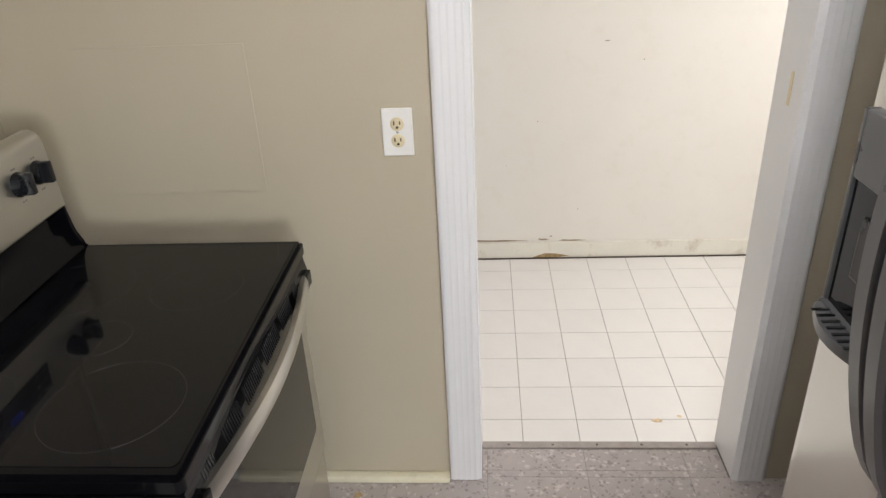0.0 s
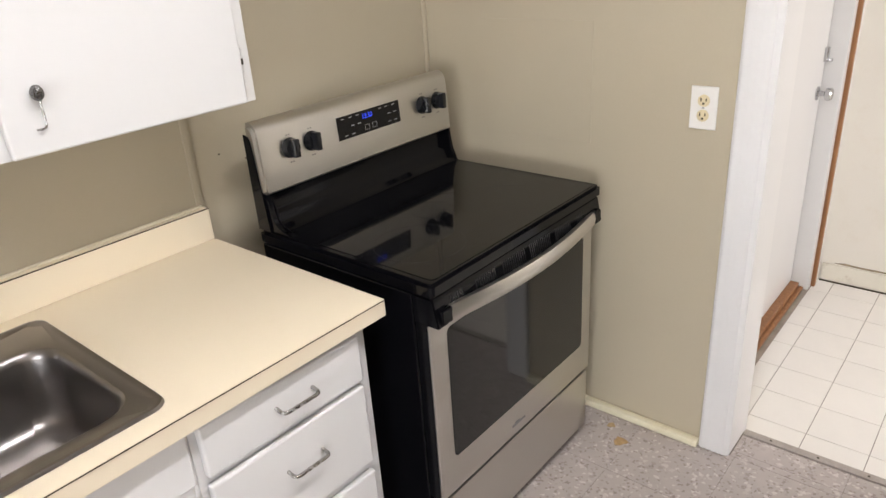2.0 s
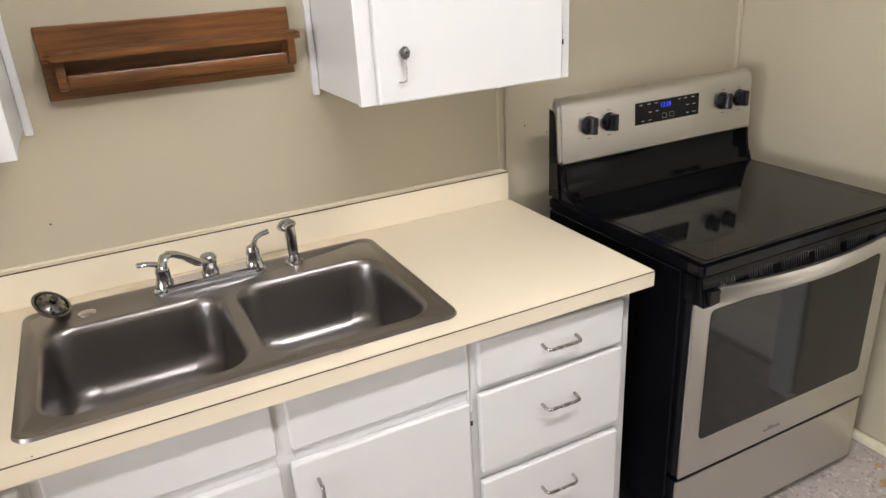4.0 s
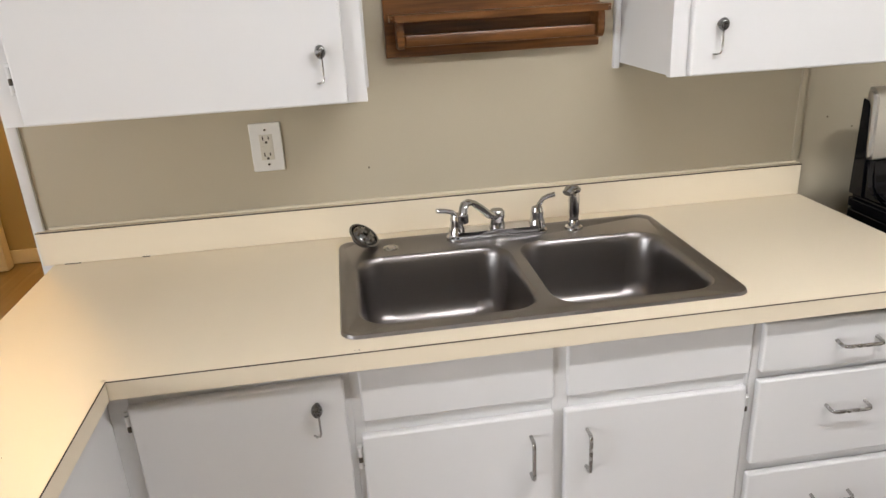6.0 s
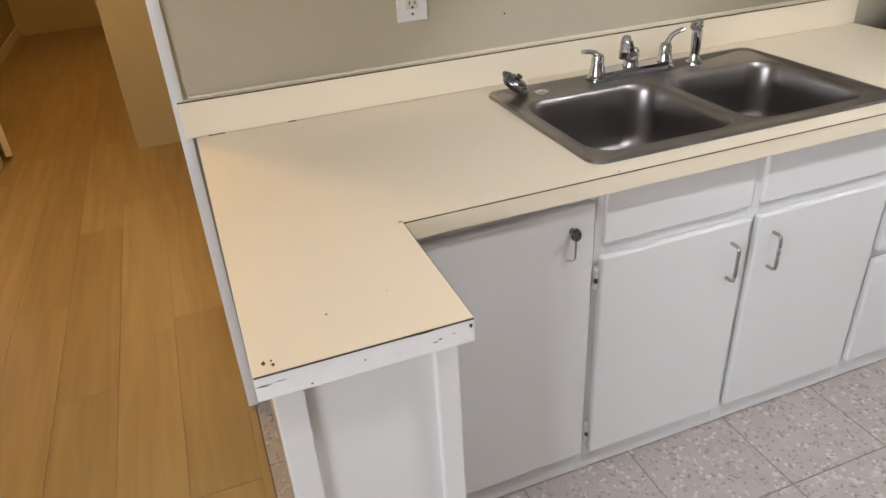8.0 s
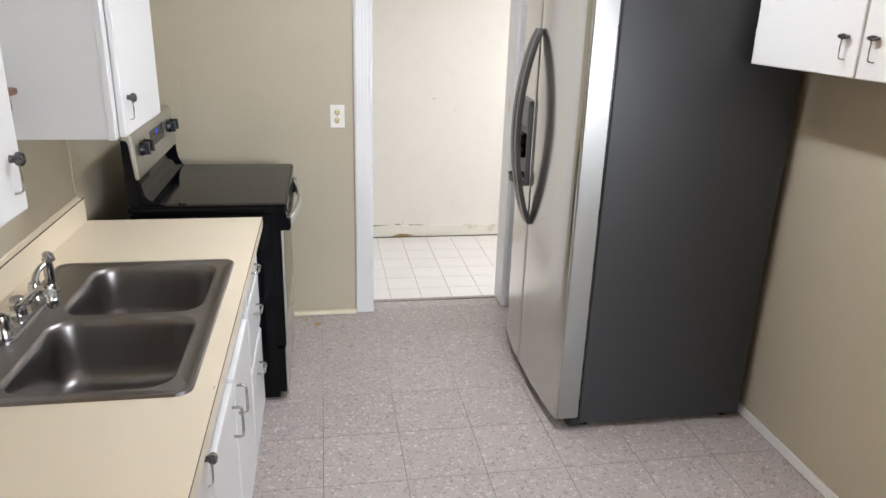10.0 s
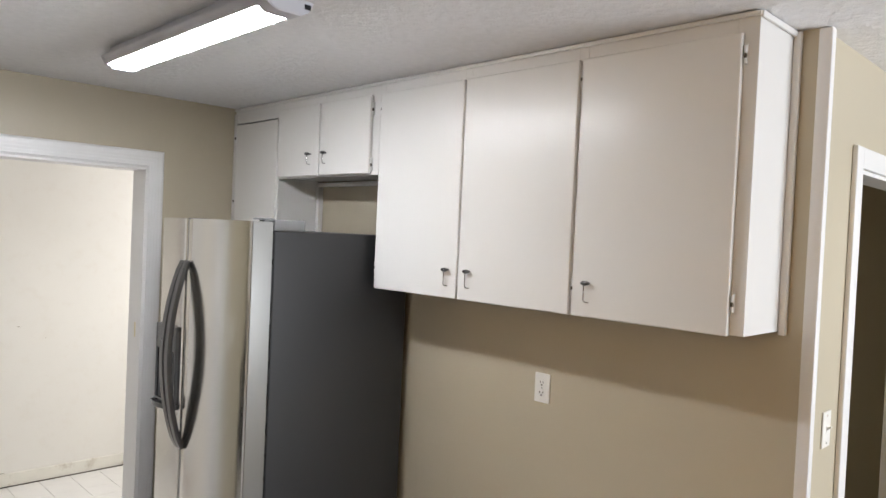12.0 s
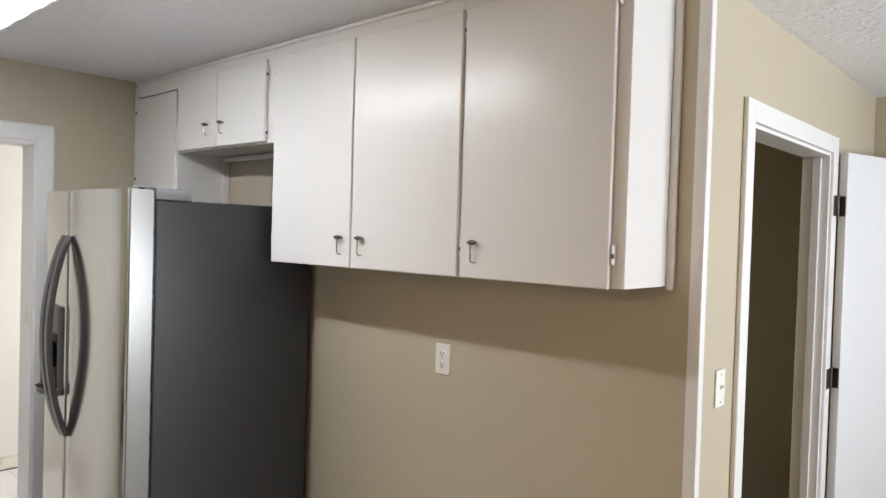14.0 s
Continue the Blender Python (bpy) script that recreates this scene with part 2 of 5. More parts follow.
GREYJOINT = paint("grey_tile_joint", (0.30, 0.26, 0.22), 0.6, vary=0.3, scale=14)
OAK = woody("oak_rack_wood", (0.23, 0.092, 0.026), (0.085, 0.030, 0.008), axis=1, rough=0.28, bands=14.0)
BROWNWOOD = woody("brown_jamb_wood", (0.33, 0.15, 0.06), (0.21, 0.09, 0.035), axis=2, rough=0.45)
PLANK = woody("honey_floor_plank", (0.38, 0.262, 0.110), (0.29, 0.192, 0.075), axis=0, rough=0.36, bands=4.0, per_object=0.08)
BLIND = paint("grey_blind_vinyl", (0.55, 0.56, 0.57), 0.5, vary=0.05)
DIFFUSER = glowing("lamp_diffuser", (0.92, 0.96, 1.0), LAMP_GLOW)
CLOCK = glowing("blue_clock_light", (0.01, 0.06, 1.0), 1.3)
CLOCK.node_tree.nodes["Principled BSDF"].inputs["Base Color"].default_value = (0.005, 0.005, 0.01, 1)
DOORSIDE = paint("silver_door_side", (0.30, 0.295, 0.285), 0.34, metal=1.0, vary=0.05, scale=4, grain=300, bump=0.05, dist=0.0004, stretch=(1, 1, 0.03), rvary=0.06)
PRINT = paint("panel_print_grey", (0.22, 0.22, 0.22), 0.5)
BULB = glowing("warm_globe", (1.0, 0.64, 0.28), 6.0)


# ---- mesh helpers ----
ORIGIN = {}


def box(bm, x0, x1, y0, y1, z0, z1, bevel=0.0, seg=2):
    vs = [bm.verts.new((x, y, z)) for x in (x0, x1) for y in (y0, y1) for z in (z0, z1)]
    fs = [bm.faces.new([vs[i] for i in q]) for q in ((0, 1, 3, 2), (4, 6, 7, 5), (0, 4, 5, 1), (2, 3, 7, 6), (0, 2, 6, 4), (1, 5, 7, 3))]
    if bevel:
        es = {e for f in fs for e in f.edges}
        bmesh.ops.bevel(bm, geom=list(es), offset=bevel, segments=seg, profile=0.5, affect="EDGES")
    return bm


def boxes(*items, bevel=0.0, seg=2):
    bm = bmesh.new()
    for it in items:
        box(bm, *it, bevel=bevel, seg=seg)
    return bm


def rod(bm, p0, p1, r0, r1=None, seg=16, caps=True):
    p0, p1 = Vector(p0), Vector(p1)
    d = p1 - p0
    m = Matrix.Translation((p0 + p1) / 2) @ d.to_track_quat("Z", "Y").to_matrix().to_4x4()
    bmesh.ops.create_cone(bm, cap_ends=caps, segments=seg, radius1=r0, radius2=r0 if r1 is None else r1, depth=d.length, matrix=m)
    return bm


def sweep(bm, pts, ring, caps=True, up=(0, 0, 1), scales=None):
    """Carries a closed 2D ring along a line of points; ring is in (side, up) metres."""
    pts = [Vector(p) for p in pts]
    up = Vector(up)
    rows = []
    for i, p in enumerate(pts):
        d = (pts[min(i + 1, len(pts) - 1)] - pts[max(i - 1, 0)]).normalized()
        side = d.cross(up)
        side = side.normalized() if side.length > 1e-4 else Vector((1, 0, 0))
        u = side.cross(d).normalized()
        k = scales[i] if scales else 1
        rows.append([bm.verts.new(p + side * a * k + u * b * k) for a, b in ring])
    for r0, r1 in zip(rows, rows[1:]):
        for j in range(len(ring)):
            bm.faces.new((r0[j], r0[(j + 1) % len(ring)], r1[(j + 1) % len(ring)], r1[j]))
    if caps:
        bm.faces.new(rows[0][::-1]), bm.faces.new(rows[-1])
    return bm


def circle(r, seg=12, ry=None):
    return [(r * math.cos(2 * math.pi * i / seg), (ry or r) * math.sin(2 * math.pi * i / seg)) for i in range(seg)]


def lathe(bm, profile, place=(0, 0, 0), axis=(0, 0, 1), seg=20):
    """Turns (radius, height) pairs round an axis at a place."""
    m = Matrix.Translation(place) @ Vector(axis).to_track_quat("Z", "Y").to_matrix().to_4x4()
    rows = []
    for r, h in profile:
        rows.append([bm.verts.new(m @ Vector((r * math.cos(2 * math.pi * i / seg), r * math.sin(2 * math.pi * i / seg), h))) for i in range(seg)])
    for r0, r1 in zip(rows, rows[1:]):
        for j in range(seg):
            bm.faces.new((r0[j], r0[(j + 1) % seg], r1[(j + 1) % seg], r1[j]))
    bm.faces.new(rows[0][::-1]), bm.faces.new(rows[-1])
    return bm


def rounded(x0, x1, y0, y1, r, seg=6):
    """A rectangle with round corners as (x, y) points."""
    out = []
    for cx, cy, a in ((x1 - r, y1 - r, 0), (x0 + r, y1 - r, 90), (x0 + r, y0 + r, 180), (x1 - r, y0 + r, 270)):
        for i in range(seg + 1):
            t = radians(a + 90 * i / seg)
            out.append((cx + r * math.cos(t), cy + r * math.sin(t)))
    return out


def prism(bm, ring, axis, a, b, bevel=0.0):
    """Extrudes a closed ring of 2D points along axis x, y or z from a to b."""
    def at(p, h):
        return {"x": (h, p[0], p[1]), "y": (p[0], h, p[1]), "z": (p[0], p[1], h)}[axis]
    r0, r1 = [bm.verts.new(at(p, a)) for p in ring], [bm.verts.new(at(p, b)) for p in ring]
    k = len(ring)
    fs = [bm.faces.new(r0), bm.faces.new(r1)]
    for j in range(k):
        fs.append(bm.faces.new((r0[j], r0[(j + 1) % k], r1[(j + 1) % k], r1[j])))
    if bevel:
        bmesh.ops.bevel(bm, geom=list({e for f in fs[:2] for e in f.edges}), offset=bevel, segments=2, affect="EDGES")
    return bm


def shade(bm, angle=40):
    for f in bm.faces:
        f.smooth = True
    lim = radians(angle)
    for e in bm.edges:
        if len(e.link_faces) != 2:
            e.smooth = False
            continue
        a, b = sorted(f.calc_area() for f in e.link_faces)
        e.smooth = e.calc_face_angle(0) < lim and b < 12 * a


def thing(name, place, label, category, group="", kind=""):
    ob = new(name)
    ob.location = place
    ob.empty_display_size = 0.05
    ORIGIN[ob] = Vector(place)
    return tagged(ob, label, category, group, kind)


def part(name, bm, material, parent, label=""):
    """Links a bmesh in world metres as one mesh object under a thing or part."""
    o = ORIGIN[parent]
    bmesh.ops.recalc_face_normals(bm, faces=bm.faces)
    shade(bm)
    for v in bm.verts:
        v.co -= o
    me = bpy.data.meshes.new(name)
    bm.to_mesh(me)
    bm.free()
    me.materials.append(material)
    ob = new(name, me)
    ob.parent = parent
    ORIGIN[ob] = o
    return tagged(ob, label)


def single(name, bm, material, label, category, kind="", group="", base=(0, 0, 0)):
    """Links a bmesh as a thing of one mesh."""
    o = Vector(base)
    bmesh.ops.recalc_face_normals(bm, faces=bm.faces)
    shade(bm)
    for v in bm.verts:
        v.co -= o
    me = bpy.data.meshes.new(name)
    bm.to_mesh(me)
    bm.free()
    me.materials.append(material)
    ob = new(name, me)
    ob.location = o
    ORIGIN[ob] = o
    return tagged(ob, label, category, group, kind)


# ---- structure ----
CEILING = 2.43


def structure(name, bm, material, label, category="wall"):
    return single(name, bm, material, label, category, kind="structure")


NY = -0.022            # face of the north wall
ND0, ND1, NDH = 1.17, 1.925, 2.04        # doorway to the laundry room
WY = -3.083            # face of the dining side wall
SD0, SD1, SDH = 3.132, 4.130, 2.05        # door of the dining side
wall_north = structure("wall_north", boxes((-0.12, ND0, NY, 0.12, 0, CEILING), (ND1, 2.82, NY, 0.12, 0, CEILING), (ND0, ND1, NY, 0.12, NDH, CEILING)),
                       TAN, "tan painted kitchen wall with a doorway")
part("wall_patch", boxes((0.232, 0.65, NY - 0.0018, NY + 0.001, 0.965, 1.33), bevel=0.001), TAN, wall_north, "patched panel painted over")
wall_west = structure("wall_west", boxes((-0.12, 0, -3.085, NY, 0, CEILING)), TAN, "tan painted wall behind the sink")
for y, z in ((-0.909, 1.077), (-2.229, 1.043), (-0.827, 1.044)):
    part("nail_hole", lathe(bmesh.new(), [(0.0028, -0.001), (0.0026, 0.0006), (0.0005, 0.0008)], (0.0, y, z), (1, 0, 0), 8), SEAM_AND_SHADE, wall_west, "small dark nail hole")
part("batten", boxes((0.0, 0.006, -1.008, -0.986, 0.96, CEILING - 0.003), bevel=0.002), TAN, wall_west)
part("corner_strip", boxes((0.0, 0.014, NY - 0.016, NY - 0.001, 0.0, CEILING - 0.003), bevel=0.003), TAN, wall_west)
part("end_trim", boxes((-0.13, 0.010, -3.100, -3.072, 0.0, CEILING - 0.003), bevel=0.003), TRIM, wall_west, "white end trim")
wall_east = structure("wall_east", boxes((2.708, 2.82, WY, NY, 0, CEILING)), TAN, "tan painted wall under white cupboards")
part("corner_trim", boxes((2.698, 2.733, -3.115, -3.076, 0.0, CEILING - 0.003), bevel=0.004), TRIM, wall_east, "white corner trim")
part("baseboard", boxes((2.696, 2.707, -3.075, -0.52, 0.003, 0.045), bevel=0.003), TRIM, wall_east)
wall_dining = structure("wall_dining", boxes((2.82, SD0, WY, -2.98, 0, CEILING), (SD1, 5.20, WY, -2.98, 0, CEILING), (SD0, SD1, WY, -2.98, SDH, CEILING)),
                        TAN, "tan painted wall with a white door")
wall_dining_east = structure("wall_dining_east", boxes((4.98, 5.20, -6.63, WY - 0.001, 0, CEILING)), TAN, "tan painted dining room wall")
wall_dining_south = structure("wall_dining_south", boxes((-1.45, 2.5, -6.75, -6.63, 0, CEILING), (4.7, 5.2, -6.75, -6.63, 0, CEILING),
                                                         (2.5, 4.7, -6.75, -6.63, 0, 0.75), (2.5, 4.7, -6.75, -6.63, 2.15, CEILING)),
                              TAN, "tan wall with a wide window")
wall_closet = structure("wall_closet", boxes((2.82, 4.7, -1.6, -1.5, 0, CEILING)), TAN, "tan walls of a dark closet")
for a, b in ((2.82, 2.86), (4.6, 4.7)):
    part("side_wall", boxes((a, b, -2.97, -1.601, 0, CEILING)), TAN, wall_closet)
LF, LY = -0.115, 1.655           # laundry floor, a step down, and its far wall
wall_laundry = structure("wall_laundry", boxes((0.80, 3.95, LY, LY + 0.1, LF, CEILING)), CREAM, "cream wall of the laundry room")
wall_laundry_west = structure("wall_laundry_west", boxes((0.86, 1.032, 0.12, 0.646, LF, CEILING), (0.86, 1.032, 1.574, LY, LF, CEILING), (0.86, 1.032, 0.646, 1.574, 2.08, CEILING)),
                              CREAM, "cream wall with an outside door")
wall_laundry_east = structure("wall_laundry_east", boxes((3.83, 3.95, 0.12, 0.35, LF, CEILING), (3.83, 3.95, 1.20, LY, LF, CEILING), (3.83, 3.95, 0.35, 1.20, LF, 0.85),
                                                         (3.83, 3.95, 0.35, 1.20, 2.05, CEILING)), CREAM, "cream wall with a window")
wall_laundry_inner = structure("wall_laundry_inner", boxes((1.033, ND0 - 0.013, 0.121, 0.129, LF, CEILING), (ND1 + 0.013, 3.83, 0.121, 0.129, LF, CEILING), (ND0 - 0.012, ND1 + 0.012, 0.121, 0.126, LF, -0.004)),
                               CREAM, "cream inner face of the doorway wall")
ceiling = structure("ceiling", boxes((-7.0, 5.3, -8.2, 1.8, CEILING, CEILING + 0.1)), CEIL, "white sprayed texture ceiling", "ceiling")
# hall and bedroom beyond the counter
wall_hall = structure("wall_hall", boxes((-1.57, -1.33, -4.50, -4.36, 0, CEILING), (-2.37, -1.57, -4.50, -4.36, 2.04, CEILING), (-1.45, -1.33, -6.63, -4.50, 0, CEILING)),
                      HALLTAN_WARM_LIT, "olive tan hall wall with a doorway")
wall_hall_west = structure("wall_hall_west", boxes((-2.60, -2.50, -4.52, -4.13, 0, CEILING), (-2.50, -2.385, -4.52, -4.38, 0, CEILING), (-2.60, -2.50, -4.13, -3.40, 2.04, CEILING), (-2.60, -2.50, -3.40, -3.09, 0, CEILING)),
                           HALLTAN_WARM_LIT, "olive tan wall beside a door")
wall_hall_north = structure("wall_hall_north", boxes((-6.5, -0.135, -3.085, -2.97, 0, CEILING)), HALLTAN_WARM_LIT, "olive tan hall wall")
wall_far_room = structure("wall_far_room", boxes((-6.5, -2.601, -4.64, -4.50, 0, CEILING), (-6.6, -6.5, -4.64, -2.97, 0, CEILING)), HALLTAN_WARM_LIT, "olive tan wall of a far room")
wall_bedroom = structure("wall_bedroom", boxes((-6.62, -6.50, -8.1, -7.25, 0, CEILING), (-6.62, -6.50, -5.95, -4.64, 0, CEILING), (-6.62, -6.50, -7.25, -5.95, 0, 0.60),
                                               (-6.62, -6.50, -7.25, -5.95, 1.95, CEILING), (-6.5, -1.45, -8.1, -8.0, 0, CEILING), (-1.46, -1.451, -8.0, -4.5, 0, CEILING)),
                         paint("grey_bedroom_paint", (0.42, 0.40, 0.32), 0.5), "grey bedroom wall with a window")


def strip_profile(w):
    """Fluted casing: (distance from the opening, depth)."""
    pts = [(0, 0.0), (0, 0.011), (0.006, 0.014)]
    n = 4
    for i in range(n):
        a = 0.012 + (w - 0.024) * i / n
        b = 0.012 + (w - 0.024) * (i + 1) / n
        pts += [(a + 0.001, 0.018), ((a + b) / 2, 0.0158), (b - 0.001, 0.018)]
    return pts + [(w - 0.005, 0.016), (w, 0.012), (w, 0.0)]


def casing(frame_thing, x0, x1, h, y, w, face):
    """Mitred casing round an opening in a wall along x; face is the way it looks, along y."""
    prof = strip_profile(w)
    for sx, xe in ((-1, x0), (1, x1)):
        bm = bmesh.new()
        lo = [bm.verts.new((xe + sx * u, y + face * d, 0.004)) for u, d in prof]
        hi = [bm.verts.new((xe + sx * u, y + face * d, h + u)) for u, d in prof]
        for j in range(len(prof)):
            k = (j + 1) % len(prof)
            bm.faces.new((lo[j], lo[k], hi[k], hi[j]))
        bm.faces.new(lo), bm.faces.new(hi)
        part("side_casing", bm, TRIM, frame_thing)
    bm = bmesh.new()
    lo = [bm.verts.new((x0 - u, y + face * d, h + u)) for u, d in prof]
    hi = [bm.verts.new((x1 + u, y + face * d, h + u)) for u, d in prof]
    for j in range(len(prof)):
        k = (j + 1) % len(prof)
        bm.faces.new((lo[j], lo[k], hi[k], hi[j]))
    bm.faces.new(lo), bm.faces.new(hi)
    part("head_casing", bm, TRIM, frame_thing)


door_1 = thing("door_1", (1.55, 0, 0), "white fluted door casing round an open doorway", "door frame", kind="structure")
casing(door_1, ND0, ND1, NDH, NY - 0.001, 0.092, -1)
for a, b in ((ND0 - 0.0115, ND0 + 0.004), (ND1 - 0.004, ND1 + 0.0115)):
    part("jamb", boxes((a, b, NY - 0.012, 0.135, 0.004, NDH), bevel=0.002), TRIM, door_1)
part("head_jamb", boxes((ND0 + 0.005, ND1 - 0.005, NY - 0.012, 0.135, NDH - 0.012, NDH + 0.003), bevel=0.002), TRIM, door_1)
part("threshold", boxes((ND0 + 0.006, ND1 - 0.006, 0.100, 0.129, -0.001, 0.007), bevel=0.002), paint("worn_threshold", (0.34, 0.30, 0.27), 0.5, vary=0.2, scale=30), door_1, "thin worn grey threshold strip")
for i in range(5):
    part("nail", lathe(bmesh.new(), [(0.004, 0.0), (0.0035, 0.0012), (0.0005, 0.0014)], (ND0 + 0.09 + i * 0.142, 0.113, 0.0068), seg=8), SEAM_AND_SHADE, door_1, "dark nail head")
part("strike_mark", boxes((ND1 - 0.0052, ND1 - 0.0038, 0.03, 0.045, 1.13, 1.21)), IVORY, door_1, "yellowed tape mark")

baseboard_north = structure("baseboard_north", boxes((0.02, ND0 - 0.094, NY - 0.032, NY - 0.0005, 0.001, 0.026), bevel=0.006), OLDTRIM, "narrow yellowed baseboard strip", "baseboard")
baseboard_laundry = structure("baseboard_laundry", boxes((1.048, 3.82, LY - 0.015, LY - 0.0005, LF + 0.006, LF + 0.095), bevel=0.004), STAINED, "white baseboard with brown water stains", "baseboard")
PEEL = paint("peeled_paint_edge", (0.36, 0.29, 0.20), 0.8, vary=0.4, scale=50)
for a, b, z, h in ((1.10, 1.41, -0.015, 0.009), (1.46, 1.52, -0.010, 0.008), (1.57, 1.71, -0.016, 0.006), (1.52, 1.535, 0.010, 0.004)):
    ring = [(a, z), (a + (b - a) * 0.14, z + h), (a + (b - a) * 0.37, z + h * 0.6), (a + (b - a) * 0.6, z + h * 0.75), (b, z + h * 0.2), (a + (b - a) * 0.5, z - 0.003)]
    part("peeled_paint", prism(bmesh.new(), ring, "y", LY - 0.0025, LY - 0.0003), PEEL, baseboard_laundry, "peeled stained paint edge")
part("stain", prism(bmesh.new(), [(1.43, LF + 0.010), (1.56, LF + 0.009), (1.62, LF + 0.018), (1.56, LF + 0.030), (1.50, LF + 0.034), (1.46, LF + 0.020)], "y", LY - 0.0165, LY - 0.0145),
     paint("brown_stain", (0.36, 0.25, 0.12), 0.8, vary=0.5, scale=60), baseboard_laundry, "brown water stain")
part("gap_line", boxes((1.048, 3.82, LY - 0.022, LY - 0.0145, LF + 0.003, LF + 0.0085)), SEAM_AND_SHADE, baseboard_laundry, "dark gap under the baseboard")
bm = bmesh.new()
for x, z, w in ((1.758, 0.989, 0.014), (1.66, 0.16, 0.004), (1.45, 0.62, 0.003), (1.93, 0.9, 0.004), (1.30, 0.40, 0.003)):
    prism(bm, [(x - w, z), (x, z + 0.003), (x + w, z + 0.001), (x, z - 0.002)], "y", LY - 0.0012, LY + 0.001)
tagged(part("wall_nick", bm, PEEL, wall_laundry, "small nicks in the paint"), kind="stuff")

# laundry outside door
door_2 = thing("door_2", (0.91, 1.1, LF), "white closed outside door in a brown wooden frame", "door", kind="structure")
slab = part("door_leaf", boxes((0.904, 0.952, 0.683, 1.4856, -0.08, 2.05), bevel=0.003), WHITE, door_2)
part("jamb_white", boxes((0.904, 1.031, 1.494, 1.544, LF, 2.08), bevel=0.003), WHITE, door_2)
part("jamb_brown", boxes((0.904, 1.048, 1.5446, 1.573, LF, 2.08), bevel=0.003), BROWNWOOD, door_2, "bare brown jamb edge")
part("casing_strip", boxes((1.033, 1.045, 1.5735, 1.616, LF, 2.13), bevel=0.003), WHITE, door_2)
# Dark filler that paints the shade between leaf and jamb.
part("door_gap_shade", boxes((0.906, 0.947, 1.4860, 1.4935, -0.08, 2.06)), SEAM_AND_SHADE, door_2, "dark strip for the shade in the gap beside the leaf")
part("jamb", boxes((0.904, 1.038, 0.649, 0.682, LF, 2.08), bevel=0.003), WHITE, door_2)
part("sill", boxes((0.888, 0.990, 0.683, 1.493, LF + 0.001, -0.080), (0.990, 1.012, 0.683, 1.493, LF + 0.001, -0.098), bevel=0.005), BROWNWOOD, door_2, "reddish brown wooden sill")
k = bmesh.new()
lathe(k, [(0.030, 0), (0.030, 0.006), (0.012, 0.010), (0.011, 0.03), (0.026, 0.036), (0.028, 0.055), (0.022, 0.062), (0.004, 0.063)], (0.952, 1.427, 0.855), (1, 0, 0))
part("door_knob", k, CHROME, slab, "satin nickel knob")
part("deadbolt", boxes((0.952, 0.968, 1.452, 1.478, 0.985, 1.045), (0.952, 0.985, 1.462, 1.476, 0.985, 0.998), bevel=0.002), CHROME, slab, "satin nickel latch plate")
part("latch_plate", boxes((0.952, 0.966, 1.39, 1.464, 1.278, 1.289), (0.952, 0.977, 1.4325, 1.443, 1.262, 1.278), bevel=0.002), NICKEL, slab, "small metal latch")

window_1 = thing("window_1", (3.89, 0.78, 0.85), "white framed laundry window", "window", kind="structure")
part("window_frame", boxes((3.84, 3.93, 0.352, 0.392, 0.852, 2.048), (3.84, 3.93, 1.158, 1.198, 0.852, 2.048), (3.84, 3.93, 0.393, 1.157, 0.852, 0.892), (3.84, 3.93, 0.393, 1.157, 2.008, 2.048)), WHITE, window_1)
window_2 = thing("window_2", (3.6, -6.69, 0.75), "white framed dining room window", "window", kind="structure")
part("window_frame", boxes((2.502, 2.55, -6.74, -6.64, 0.752, 2.148), (4.65, 4.698, -6.74, -6.64, 0.752, 2.148), (2.551, 4.649, -6.74, -6.64, 0.752, 0.80), (2.551, 4.649, -6.74, -6.64, 2.10, 2.148)), WHITE, window_2)

# dining side door
door_3 = thing("door_3", (SD1, -3.1, 0), "white door standing wide open against the wall", "door", kind="structure")
W3 = 0.072
for sx, xe in ((-1, SD0), (1, SD1)):
    x0, x1 = sorted((xe, xe + sx * W3))
    part("side_casing", boxes((x0, x1, WY - 0.018, WY - 0.001, 0.004, SDH + W3), bevel=0.004), TRIM, door_3)
part("head_casing", boxes((SD0 + 0.001, SD1 - 0.001, WY - 0.017, WY - 0.001, SDH, SDH + W3), bevel=0.004), TRIM, door_3)
for a, b in ((SD0, SD0 + 0.016), (SD1 - 0.016, SD1)):
    part("jamb", boxes((a, b, WY - 0.005, -2.975, 0.004, SDH), bevel=0.002), TRIM, door_3)
part("stop", boxes((SD1 - 0.028, SD1 - 0.0165, -3.055, -3.02, 0.004, SDH - 0.02), bevel=0.003), TRIM, door_3)
part("stop", boxes((SD0 + 0.0165, SD0 + 0.028, -3.055, -3.02, 0.004, SDH - 0.02), bevel=0.003), TRIM, door_3)
part("head_jamb", boxes((SD0 + 0.017, SD1 - 0.017, WY - 0.005, -2.975, SDH - 0.016, SDH - 0.001), bevel=0.002), TRIM, door_3)
bm = boxes((0.0, 0.92, -0.038, 0.0, 0.015, 2.058), bevel=0.003)
swing = pose(SD1 + 0.098, -3.100, 0, 0, 0, -17)
bm.transform(swing)
leaf3 = part("door_leaf", bm, paint("cool_white_door", (0.66, 0.67, 0.685), 0.35, vary=0.02, bump=0.05), door_3)
